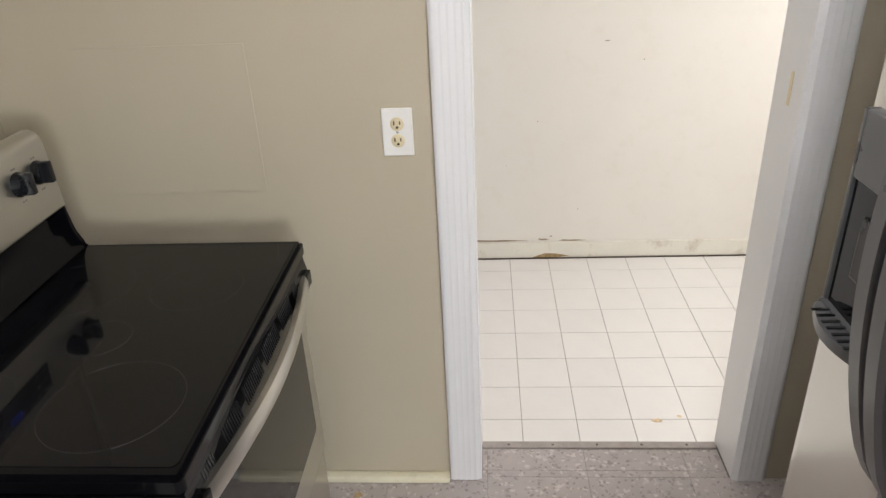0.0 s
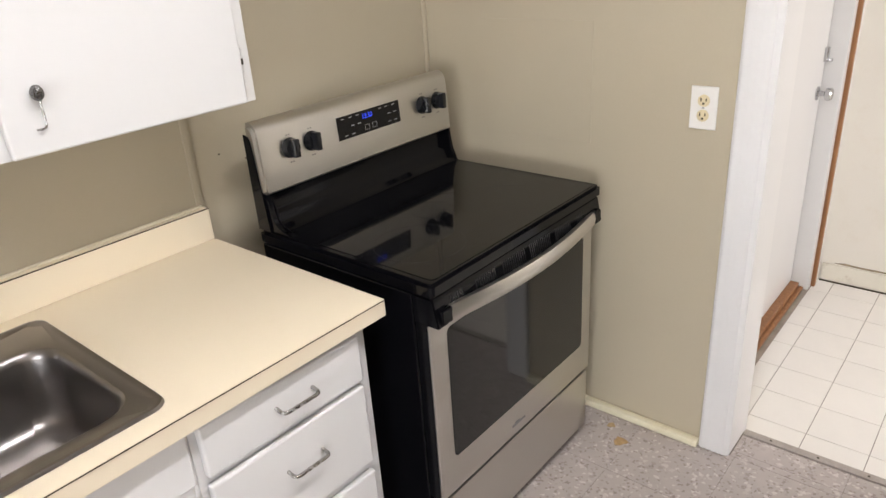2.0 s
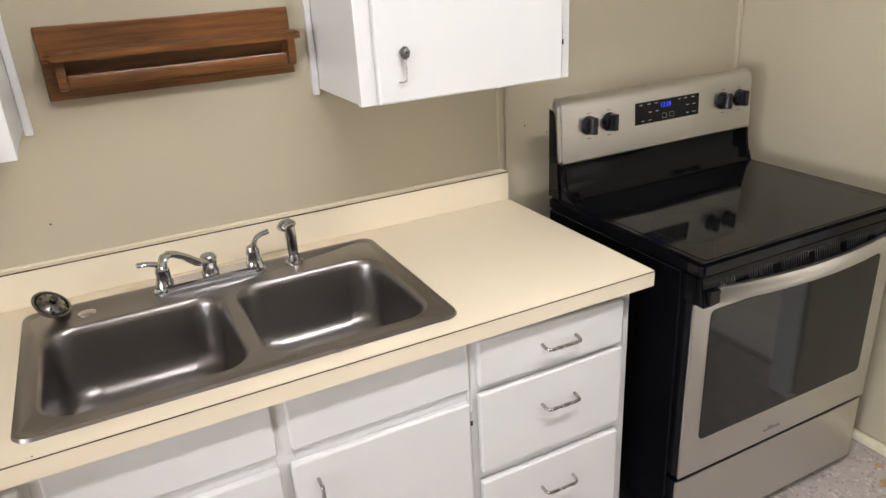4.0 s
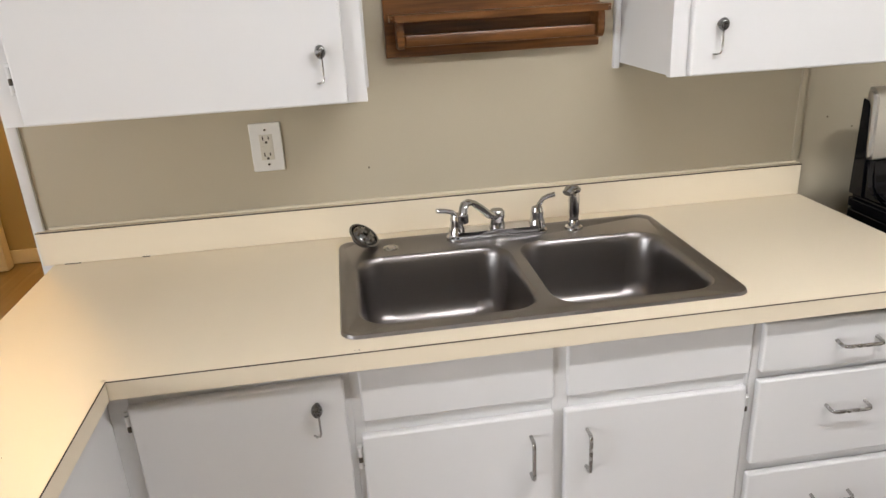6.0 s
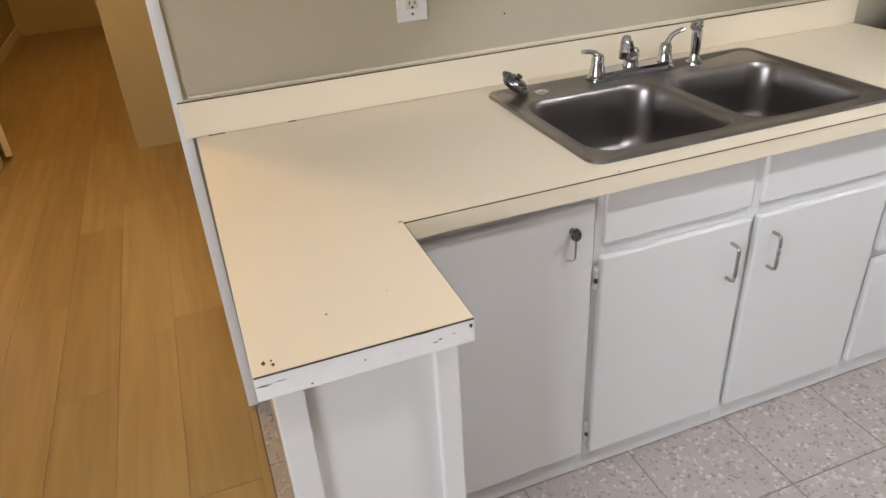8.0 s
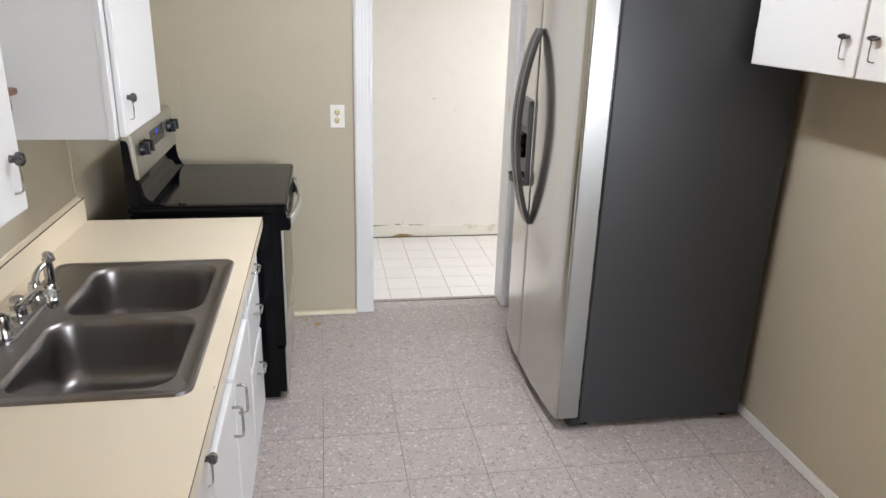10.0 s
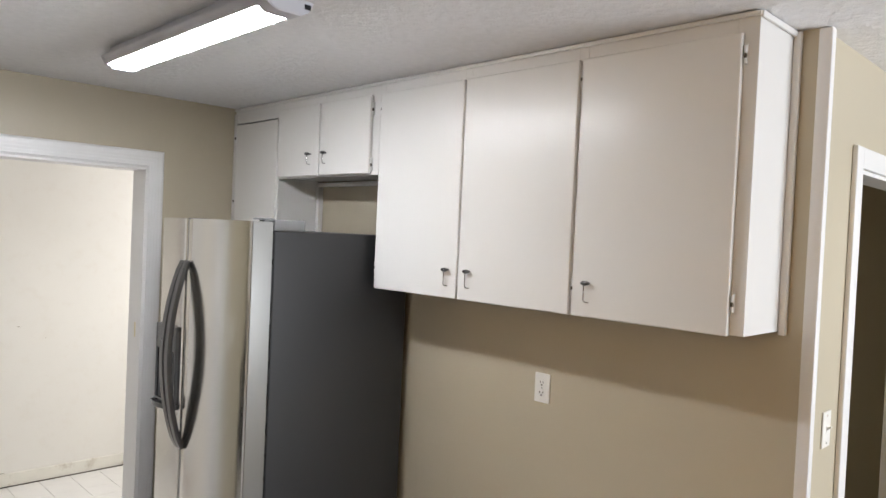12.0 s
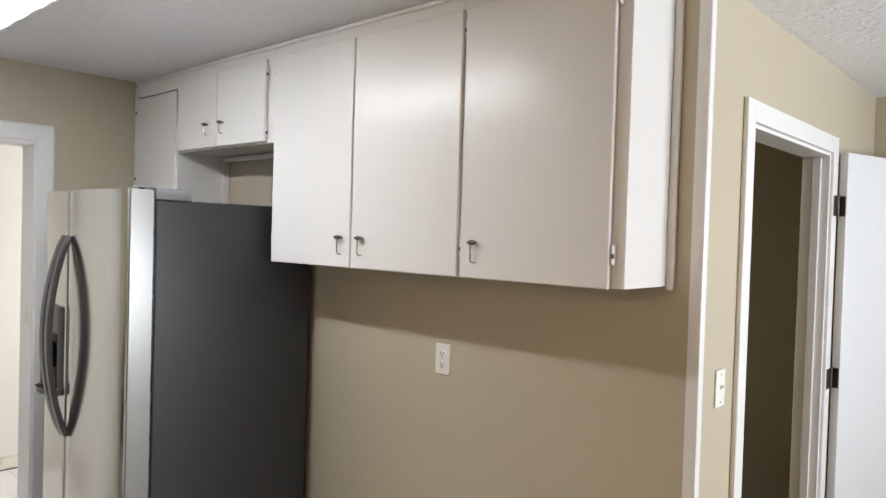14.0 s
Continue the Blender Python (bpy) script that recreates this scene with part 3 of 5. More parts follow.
for z in (1.82, 1.05, 0.28):
    bm = boxes((SD1 + 0.012, SD1 + 0.074, WY - 0.0205, WY - 0.0182, z - 0.045, z + 0.045), bevel=0.0009)
    rod(bm, (SD1 + 0.081, WY - 0.020, z - 0.046), (SD1 + 0.081, WY - 0.020, z + 0.046), 0.006)
    b2 = boxes((-0.0024, -0.0002, -0.034, -0.001, z - 0.045, z + 0.045), bevel=0.0009)
    b2.transform(swing)
    me = bpy.data.meshes.new("hinge_half")
    b2.to_mesh(me)
    b2.free()
    bm.from_mesh(me)
    bpy.data.meshes.remove(me)
    part("hinge", bm, BRONZE, door_3, "aged metal butt hinge")

# hall door frames
door_4 = thing("door_4", (-1.97, -4.43, 0), "cream hall door frame, standing open", "door frame", kind="structure")
HTRIM = paint("cream_trim", (0.80, 0.71, 0.52), 0.4, vary=0.05)
part("jamb", boxes((-2.384, -2.366, -4.53, -4.35, 0.004, 2.04), bevel=0.003), HTRIM, door_4)
part("strike_plate", boxes((-2.367, -2.3645, -4.482, -4.458, 0.955, 0.985), bevel=0.001), BRONZE, door_4)
part("casing", boxes((-2.445, -2.385, -4.379, -4.35, 0.004, 2.10), bevel=0.003), HTRIM, door_4)
part("jamb", boxes((-1.575, -1.557, -4.53, -4.35, 0.004, 2.04), bevel=0.003), HTRIM, door_4)
part("corner_trim", boxes((-1.345, -1.318, -4.372, -4.345, 0.004, CEILING - 0.003), bevel=0.003), HTRIM, door_4)
baseboard_hall = structure("baseboard_hall", boxes((-1.556, -1.346, -4.359, -4.346, 0.003, 0.09), (-2.499, -2.487, -4.378, -4.205, 0.003, 0.09), (-6.49, -2.61, -4.499, -4.487, 0.003, 0.10),
                                                   (-1.3295, -1.318, -6.6, -4.373, 0.003, 0.02), (-6.499, -6.487, -8.0, -4.65, 0.003, 0.12), bevel=0.003), HTRIM, "cream painted hall baseboard", "baseboard")
door_5 = thing("door_5", (-2.55, -4.2, 0), "cream door ajar at the end of the hall", "door", kind="structure")
part("casing", boxes((-2.499, -2.483, -4.203, -4.136, 0.004, 2.10), bevel=0.003), HTRIM, door_5)
part("jamb", boxes((-2.61, -2.49, -4.135, -4.117, 0.004, 2.04), bevel=0.003), HTRIM, door_5)
bm = boxes((0.0, 0.72, -0.018, 0.018, 0.02, 2.02), bevel=0.003)
bm.transform(pose(-2.70, -4.095, 0, 0, 0, 198.5))
leaf5 = part("door_leaf", bm, HTRIM, door_5)
k = bmesh.new()
lathe(k, [(0.028, 0), (0.028, 0.006), (0.011, 0.012), (0.024, 0.04), (0.026, 0.052), (0.005, 0.06)], (-2.78, -4.10, 0.97), (-0.31, 0.95, 0))
part("door_knob", k, BRONZE, leaf5, "aged brass knob")

window_3 = thing("window_3", (-6.55, -6.6, 0.8), "bedroom window behind a closed grey blind", "window", kind="structure")
part("window_frame", boxes((-6.60, -6.51, -7.25, -7.20, 0.60, 1.95), (-6.60, -6.51, -6.0, -5.95, 0.60, 1.95), (-6.60, -6.51, -7.2, -6.0, 1.90, 1.95)), HTRIM, window_3)
part("window_sill", boxes((-6.50, -6.45, -7.30, -5.90, 0.56, 0.60), bevel=0.004), HTRIM, window_3)
blind = thing("window_blind", (-6.5, -6.6, 0.82), "grey horizontal slat blind hanging closed", "blind")
for i in range(42):
    z = 0.63 + i * 0.031
    part("slat", prism(bmesh.new(), [(-6.49, z), (-6.476, z + 0.03), (-6.474, z + 0.03), (-6.488, z)], "y", -7.2, -6.0), BLIND, blind)
part("bottom_rail", boxes((-6.495, -6.47, -7.2, -6.0, 0.602, 0.626), bevel=0.003), BLIND, blind)


# ---- kitchen fittings ----
def pull(parent, p0, p1, out, r=0.0042):
    """A bent wire pull between two feet; out is how far it stands off and which way."""
    p0, p1, out = Vector(p0), Vector(p1), Vector(out)
    d = (p1 - p0).normalized()
    pts = [p0, p0 + out * 0.7, p0 + out * 0.93 + d * 0.004, p0 + out + d * 0.012, p1 + out - d * 0.012, p1 + out * 0.93 - d * 0.004, p1 + out * 0.7, p1]
    side = d.cross(out).normalized()
    return part("handle", sweep(bmesh.new(), pts, circle(r, 10), up=side), NICKEL, parent, "worn nickel wire pull")


MOTTLED = paint("mottled_nickel", (0.15, 0.148, 0.145), 0.28, metal=1.0, vary=0.9, scale=260, grain=420, bump=0.5, dist=0.002)


def catch(parent, x, y, z, face, drop=0.062):
    """An ornate oval knob with a thin wire drop on a door that looks along x; wide on the fridge side, upright over the sink."""
    bm = bmesh.new()
    lathe(bm, [(0.007, 0), (0.006, 0.006), (0.009, 0.010), (0.0120, 0.013), (0.0125, 0.019), (0.010, 0.025), (0.005, 0.0275), (0.001, 0.028)], (x, y, z), (face, 0, 0), 14)
    sy, sz = (1.35, 0.66) if face < 0 else (0.90, 1.15)
    for v in bm.verts:
        v.co.y, v.co.z = y + (v.co.y - y) * sy, z + (v.co.z - z) * sz
    part("knob", bm, MOTTLED, parent, "ornate worn nickel knob")
    o = 0.006 if face < 0 else 0.002
    bm = bmesh.new()
    pts = [(x + face * 0.014, y + o, z - 0.004), (x + face * 0.015, y + o, z - drop * 0.55), (x + face * 0.014, y + o, z - drop + 0.006), (x + face * 0.014, y + o - 0.002, z - drop + 0.001),
           (x + face * 0.013, y + o - 0.008, z - drop - 0.001), (x + face * 0.004, y + o - 0.014, z - drop - 0.002)]
    sweep(bm, pts, circle(0.0022, 8), up=(0.2, 1, 0.1))
    part("drop_rod", bm, NICKEL, parent, "thin metal drop rod")


def hinge(parent, x, y, z, face):
    """A painted cabinet hinge with a bare, dark knuckle."""
    def bar(h, y0, y1, z0, z1, b):
        return (min(x, x + face * h), max(x, x + face * h), y + y0, y + y1, z + z0, z + z1, b)
    bm = bmesh.new()
    box(bm, *bar(0.004, -0.0065, 0.0065, -0.031, 0.031, 0.0015))
    rod(bm, (x + face * 0.0065, y, z + 0.0025), (x + face * 0.0065, y, z + 0.024), 0.005, seg=8)
    rod(bm, (x + face * 0.0065, y, z - 0.026), (x + face * 0.0065, y, z - 0.0115), 0.005, seg=8)
    h = part("hinge", bm, WHITE, parent, "small painted hinge")
    bm = rod(bmesh.new(), (x + face * 0.0068, y, z - 0.011), (x + face * 0.0068, y, z + 0.002), 0.0042, seg=8)
    box(bm, *bar(0.009, -0.004, 0.002, -0.009, -0.003, 0.001))
    part("pin", bm, BRONZE, h, "bare metal pin")
    for dz in (-0.022, 0.022):
        part("screw", lathe(bmesh.new(), [(0.0022, 0.0), (0.002, 0.0008), (0.0005, 0.001)], (x + face * 0.004, y + 0.004, z + dz), (face, 0, 0), 8), BRONZE, h, "small dark screw")


def slab_door(name, parent, x, y0, y1, z0, z1, face, material, thick=0.019, lean=0.0):
    """A plain overlay door or drawer front with eased edges, looking along x."""
    a, b = sorted((x, x + face * thick))
    bm = boxes((a, b, y0, y1, z0, z1), bevel=0.0045, seg=3)
    if lean:
        for v in bm.verts:
            v.co.z += lean * (v.co.y - y0)
    return part(name, bm, material, parent)


FX = 0.627      # face frame of the sink side
TOP = 0.861


def base_body(parent, y0, y1, rails, stiles):
    for kind, b in (("side_panel", (0.012, FX - 0.02, y0 + 0.001, y0 + 0.017, 0.005, 0.817)), ("side_panel", (0.012, FX - 0.02, y1 - 0.017, y1 - 0.001, 0.005, 0.817)),
                    ("bottom_panel", (0.012, FX - 0.02, y0 + 0.018, y1 - 0.018, 0.05, 0.066)), ("back_panel", (0.005, 0.012, y0 + 0.001, y1 - 0.001, 0.005, 0.817))):
        part(kind, boxes(b), WHITE, parent)
    bm = bmesh.new()
    for a, b in stiles:
        box(bm, FX - 0.019, FX, a, b, 0.005, 0.8185, 0.0015)
    for (a, b), zs in rails:
        for z0, z1 in zs:
            box(bm, FX - 0.018, FX - 0.0005, a, b, z0, z1, 0.001)
    part("face_frame", bm, WHITE, parent)


drawers = thing("drawer_cabinet", (0.3, -1.24, 0), "white painted base cabinet with three drawers", "cabinet")
base_body(drawers, -1.470, -1.020, [((-1.445, -1.055), ((0.785, 0.8185), (0.650, 0.705), (0.405, 0.465), (0.006, 0.085)))], [(-1.470, -1.444), (-1.056, -1.020)])
for z0, z1, hz, lean in ((0.684, 0.801, 0.744, -0.022), (0.447, 0.663, 0.582, -0.003), (0.075, 0.418, 0.335, -0.004)):
    d = slab_door("drawer_front", drawers, FX + 0.001, -1.456, -1.052, z0, z1, 1, WHITE, lean=lean)
    pull(d, (FX + 0.02, -1.290, hz), (FX + 0.02, -1.196, hz - 0.002), (0.026, 0, -0.004))

# Solid dark wedge over the rail, standing in for shade in the open gap.
part("drawer_gap_shade", prism(bmesh.new(), [(-1.430, 0.796), (-1.060, 0.780), (-1.060, 0.8195), (-1.430, 0.8195)], "x", FX - 0.003, FX + 0.0012), SEAM_AND_SHADE, drawers, "dark strip for the shade in the gap over the sagging top drawer")

sinkbase = thing("sink_cabinet", (0.3, -1.89, 0), "white painted sink base cabinet with two doors", "cabinet")
base_body(sinkbase, -2.322, -1.472, [((-2.2997, -1.9123), ((0.80, 0.8183), (0.630, 0.705), (0.006, 0.085))), ((-1.8757, -1.4803), ((0.80, 0.8183), (0.630, 0.705), (0.006, 0.085)))], [(-2.322, -2.300), (-1.912, -1.876), (-1.480, -1.4702)])
for a, b in ((-2.304, -1.908), (-1.880, -1.476)):
    slab_door("false_drawer_front", sinkbase, FX - 0.006, a, b, 0.680, 0.803, 1, WHITE, thick=0.016)
for a, b, hy, hg in ((-2.310, -1.911, -1.961, -2.3165), (-1.888, -1.482, -1.839, -1.4755)):
    d = slab_door("door", sinkbase, FX + 0.001, a, b, 0.075, 0.653, 1, WHITE)
    pull(d, (FX + 0.02, hy, 0.602), (FX + 0.02, hy, 0.508), (0.027, 0, 0))
    for z in (0.598, 0.14):
        hinge(d, FX + 0.002, hg, z, 1)

corner = thing("corner_cabinet", (0.3, -2.54, 0), "white painted corner base cabinet with one door", "cabinet")
base_body(corner, -2.775, -2.324, [((-2.7377, -2.3423), ((0.745, 0.8183), (0.006, 0.085)))], [(-2.7778, -2.738), (-2.342, -2.3222)])
d = slab_door("door", corner, FX + 0.001, -2.738, -2.334, 0.075, 0.785, 1, WHITE, lean=0.022)
catch(d, FX + 0.02, -2.389, 0.740, 1)
for z in (0.738, 0.15):
    hinge(d, FX + 0.002, -2.744, z, 1)

# peninsula
pen = thing("peninsula_cabinet", (0.48, -2.92, 0), "white painted cabinet end under the short counter return", "cabinet")
for b in ((0.02, 0.945, -2.795, -2.778, 0.005, 0.817), (0.02, 0.945, -3.035, -3.02, 0.005, 0.817), (0.006, 0.02, -3.035, -2.778, 0.005, 0.817)):
    part("side_panel", boxes(b), WHITE, pen)
part("end_panel", boxes((0.938, 0.950, -3.015, -2.80, 0.005, 0.817)), WHITE, pen)
part("stile", boxes((0.940, 0.965, -3.045, -3.000, 0.005, 0.819), bevel=0.003), WHITE, pen)
part("stile", boxes((0.940, 0.965, -2.805, -2.768, 0.005, 0.819), bevel=0.003), WHITE, pen)
part("top_rail", boxes((0.06, 0.939, -3.045, -3.036, 0.76, 0.819), bevel=0.002), WHITE, pen)
part("back_panel", boxes((0.06, 0.939, -3.039, -3.0355, 0.005, 0.759)), TAN, pen, "tan painted back panel")

# worktop, an L with an opening for the sink
def plate(xs, ys, keep, z0, z1):
    bm = bmesh.new()
    vt, vb = {}, {}
    def v(d, i, j, z):
        if (i, j) not in d:
            d[i, j] = bm.verts.new((xs[i], ys[j], z))
        return d[i, j]
    for i in range(len(xs) - 1):
        for j in range(len(ys) - 1):
            if not keep(i, j):
                continue
            q = ((i, j), (i + 1, j), (i + 1, j + 1), (i, j + 1))
            bm.faces.new([v(vt, *p, z1) for p in q])
            bm.faces.new([v(vb, *p, z0) for p in q][::-1])
            for (a, b), (di, dj) in zip(zip(q, q[1:] + q[:1]), ((0, -1), (1, 0), (0, 1), (-1, 0))):
                ni, nj = i + di, j + dj
                inside = 0 <= ni < len(xs) - 1 and 0 <= nj < len(ys) - 1 and keep(ni, nj)
                if not inside:
                    bm.faces.new((v(vt, *a, z1), v(vb, *a, z0), v(vb, *b, z0), v(vt, *b, z1)))
    return bm


xs, ys = (0.004, 0.115, 0.60, 0.664, 0.985), (-3.056, -2.760, -2.30, -1.51, -0.990)
worktop = thing("countertop", (0.33, -2.0, TOP), "cream laminate countertop with a short return", "countertop")
part("top", plate(xs, ys, lambda i, j: (i < 3 or j == 0) and not (i == 1 and j == 2), 0.822, TOP), LAMINATE, worktop)
part("top_lip", boxes((0.664, 0.6712, -2.752, -0.986, TOP - 0.0016, TOP), (0.6713, 0.985, -2.76, -2.7528, TOP - 0.0016, TOP), (0.985, 0.9922, -3.063, -2.7528, TOP - 0.0016, TOP), (0.006, 0.985, -3.063, -3.056, TOP - 0.0016, TOP), (0.03, 0.664, -0.990, -0.9858, TOP - 0.0016, TOP)), LAMINATE, worktop)
part("front_edge", boxes((0.6645, 0.672, -2.752, -0.986, 0.8205, TOP - 0.0022), bevel=0.0012), LAMINATE, worktop)
part("inner_edge", boxes((0.6725, 0.985, -2.7595, -2.752, 0.8205, TOP - 0.0022), bevel=0.0012), LAMINATE, worktop)
part("side_edge", boxes((0.03, 0.664, -0.9895, -0.985, 0.8205, TOP - 0.0022), bevel=0.0012), LAMINATE, worktop)
EDGE = paint("chipped_white_edge", (0.78, 0.78, 0.78), 0.4, vary=0.04, scale=20, bump=0.3, dist=0.004, dirt=(0.40, 0.32, 0.24), dirt_amount=0.22)
part("end_edge", boxes((0.9855, 0.993, -3.064, -2.752, 0.819, TOP - 0.0022), bevel=0.0015), EDGE, worktop, "chipped white painted end edge")
part("back_edge", boxes((0.006, 0.985, -3.064, -3.0565, 0.819, TOP - 0.0022), bevel=0.0015), EDGE, worktop, "white painted back edge")
bm = boxes((0.6702, 0.6727, -2.752, -0.986, TOP - 0.0029, TOP - 0.0010), (0.6725, 0.985, -2.754, -2.7513, TOP - 0.0029, TOP - 0.0010),
           (0.9912, 0.9938, -3.063, -2.753, TOP - 0.0030, TOP - 0.0008), (0.03, 0.664, -0.9868, -0.9843, TOP - 0.0029, TOP - 0.0010))
part("edge_seam", bm, SEAM_AND_SHADE, worktop, "dark seam along the edge")
rng = random.Random(4)
bm = bmesh.new()
for cx, cy, k, s in ((0.970, -3.040, 5, 0.005), (0.892, -2.947, 1, 0.003), (0.872, -2.843, 1, 0.002), (0.668, -2.30, 3, 0.003)):
    for _ in range(k):
        a, b, w = cx + rng.uniform(-s, s) * 1.6, cy + rng.uniform(-s, s) * 1.6, s * rng.uniform(0.3, 0.8)
        prism(bm, [(a + w * math.cos(t) * rng.uniform(0.5, 1.2), b + w * math.sin(t) * rng.uniform(0.4, 1)) for t in (0, 1, 2.1, 3.1, 4.2, 5.2)], "z", TOP - 0.0008, TOP + 0.0006)
tagged(part("chip", bm, paint("chip_brown", (0.09, 0.045, 0.02), 0.8, vary=0.3), worktop, "chipped brown spots"), kind="stuff")
bm = bmesh.new()
for y, z, w, h in ((-3.052, 0.8435, 0.011, 0.0012), (-3.030, 0.8450, 0.008, 0.0005), (-2.915, 0.8400, 0.0014, 0.0012), (-2.812, 0.8365, 0.004, 0.0010), (-2.805, 0.8395, 0.003, 0.0012),
                   (-2.784, 0.8430, 0.002, 0.001), (-2.758, 0.8480, 0.003, 0.004), (-2.99, 0.8260, 0.002, 0.001), (-2.83, 0.8575, 0.024, 0.0008)):
    prism(bm, [(y - w, z), (y - w * 0.3, z + h), (y + w, z + h * 0.4), (y + w * 0.2, z - h)], "x", 0.9920, 0.9935)
tagged(part("paint_chip", bm, SEAM_AND_SHADE, worktop, "dark chips in the painted end edge"), kind="stuff")
splash = thing("backsplash", (0.015, -2.04, TOP), "cream laminate backsplash along the wall", "backsplash")
part("board", boxes((0.001, 0.026, -3.088, -0.988, TOP + 0.0008, 0.951), bevel=0.0012), LAMINATE, splash)
part("top_seam", boxes((0.0240, 0.0268, -3.088, -0.988, 0.9490, 0.9517)), SEAM_AND_SHADE, splash, "dark open seam on top")
part("caulk", boxes((0.0005, 0.009, -3.06, -0.995, 0.9518, 0.958), bevel=0.002), paint("caulk", (0.72, 0.64, 0.5), 0.5), splash, "cream caulk bead")
for a, b in ((-3.035, -2.995), (-2.842, -2.822)):
    part("foot_seam", boxes((0.0262, 0.0278, a, b, TOP + 0.0004, TOP + 0.0022)), SEAM_AND_SHADE, splash, "short dark gap at the foot")


# ---- sink ----
def ring_verts(bm, pts, z):
    return [bm.verts.new((x, y, z)) for x, y in pts]


def loft(bm, a, b):
    for j in range(len(a)):
        k = (j + 1) % len(a)
        bm.faces.new((a[j], a[k], b[k], b[j]))


sink = thing("kitchen_sink", (0.35, -1.905, TOP), "stainless steel double bowl sink set in the countertop", "sink")
X0, X1, Y0, Y1 = 0.083, 0.622, -2.330, -1.477
bm = bmesh.new()
o0 = ring_verts(bm, rounded(X0, X1, Y0, Y1, 0.035), TOP + 0.0005)
o1 = ring_verts(bm, rounded(X0 + 0.003, X1 - 0.003, Y0 + 0.003, Y1 - 0.003, 0.033), TOP + 0.007)
o2 = ring_verts(bm, rounded(X0 + 0.011, X1 - 0.011, Y0 + 0.011, Y1 - 0.011, 0.028), TOP + 0.0065)
o3 = ring_verts(bm, rounded(X0 + 0.016, X1 - 0.016, Y0 + 0.016, Y1 - 0.016, 0.026), TOP + 0.0035)
loft(bm, o0, o1), loft(bm, o1, o2), loft(bm, o2, o3)
holes = []
BOWLS = ((-2.292, -1.908), (-1.884, -1.514))
for a, b in BOWLS:
    holes.append(ring_verts(bm, rounded(0.204, 0.577, a, b, 0.066, 8), TOP + 0.0035))
edges = []
for loop in [o3] + holes:
    for j in range(len(loop)):
        e = bm.edges.get((loop[j], loop[(j + 1) % len(loop)]))
        edges.append(e or bm.edges.new((loop[j], loop[(j + 1) % len(loop)])))
bmesh.ops.triangle_fill(bm, use_beauty=True, edges=edges, normal=(0, 0, 1))
part("rim", bm, SINKSTEEL, sink)
for a, b in BOWLS:
    bm = bmesh.new()
    prev = None
    for inset, dz in ((0, 0.0036), (0.003, 0.002), (0.007, -0.004), (0.010, -0.015), (0.014, -0.07), (0.019, -0.125), (0.024, -0.148), (0.036, -0.163), (0.055, -0.168), (0.12, -0.171)):
        r = ring_verts(bm, rounded(0.204 + inset, 0.577 - inset, a + inset, b - inset, max(0.03, 0.066 - inset * 0.3), 8), TOP + dz)
        if prev:
            loft(bm, prev, r)
        prev = r
    bm.faces.new(prev)
    bowl = part("bowl", bm, SINKSTEEL, sink)
    bm = bmesh.new()
    lathe(bm, [(0.042, 0), (0.042, 0.003), (0.034, 0.004), (0.030, -0.002), (0.004, -0.003)], (0.39, (a + b) / 2, TOP - 0.1705), seg=20)
    part("drain", bm, CHROME, bowl, "round chrome drain")

faucet = thing("faucet", (0.135, -1.915, TOP), "chrome two-handle faucet with a swing spout", "faucet")
bm = bmesh.new()
prism(bm, rounded(0.106, 0.164, -2.048, -1.780, 0.026), "z", TOP + 0.004, TOP + 0.013, bevel=0.002)
prism(bm, rounded(0.111, 0.159, -2.042, -1.786, 0.023), "z", TOP + 0.0128, TOP + 0.028, bevel=0.008)
part("base_plate", bm, CHROME, faucet)
FY = -1.912
bm = bmesh.new()
lathe(bm, [(0.023, 0.02), (0.020, 0.036), (0.0185, 0.05), (0.021, 0.054), (0.021, 0.068), (0.016, 0.074), (0.002, 0.075)], (0.130, FY, TOP))
part("spout_hub", bm, CHROME, faucet)
bm = bmesh.new()
pts = [(0.140, FY - 0.008, TOP + 0.060), (0.165, FY - 0.030, TOP + 0.074), (0.195, FY - 0.056, TOP + 0.104), (0.220, FY - 0.078, TOP + 0.125), (0.236, FY - 0.092, TOP + 0.134),
       (0.249, FY - 0.103, TOP + 0.134), (0.256, FY - 0.109, TOP + 0.124), (0.258, FY - 0.111, TOP + 0.110)]
sweep(bm, pts, circle(0.0125, 12, 0.009), scales=[1.15, 1.1, 1.0, 0.95, 0.95, 0.95, 0.95, 0.95])
lathe(bm, [(0.011, 0.0), (0.0135, 0.003), (0.0135, 0.02), (0.010, 0.024)], (0.258, FY - 0.111, TOP + 0.090), seg=14)
part("spout", bm, CHROME, faucet)
for hy, tip in ((-2.020, -1), (-1.805, 1)):
    bm = bmesh.new()
    lathe(bm, [(0.023, 0.02), (0.021, 0.03), (0.0165, 0.048), (0.0175, 0.060), (0.014, 0.072), (0.004, 0.077)], (0.135, hy, TOP))
    if tip < 0:
        pts = [(0.135, hy, TOP + 0.066), (0.137, hy - 0.012, TOP + 0.080), (0.140, hy - 0.030, TOP + 0.086), (0.144, hy - 0.052, TOP + 0.089)]
    else:
        pts = [(0.135, hy, TOP + 0.060), (0.137, hy + 0.005, TOP + 0.080), (0.140, hy + 0.014, TOP + 0.095), (0.144, hy + 0.026, TOP + 0.102), (0.148, hy + 0.044, TOP + 0.107)]
    sweep(bm, pts, circle(0.0085, 10, 0.006), scales=[1.4, 1.15] + [1.0] * (len(pts) - 2))
    part("lever_handle", bm, CHROME, faucet)
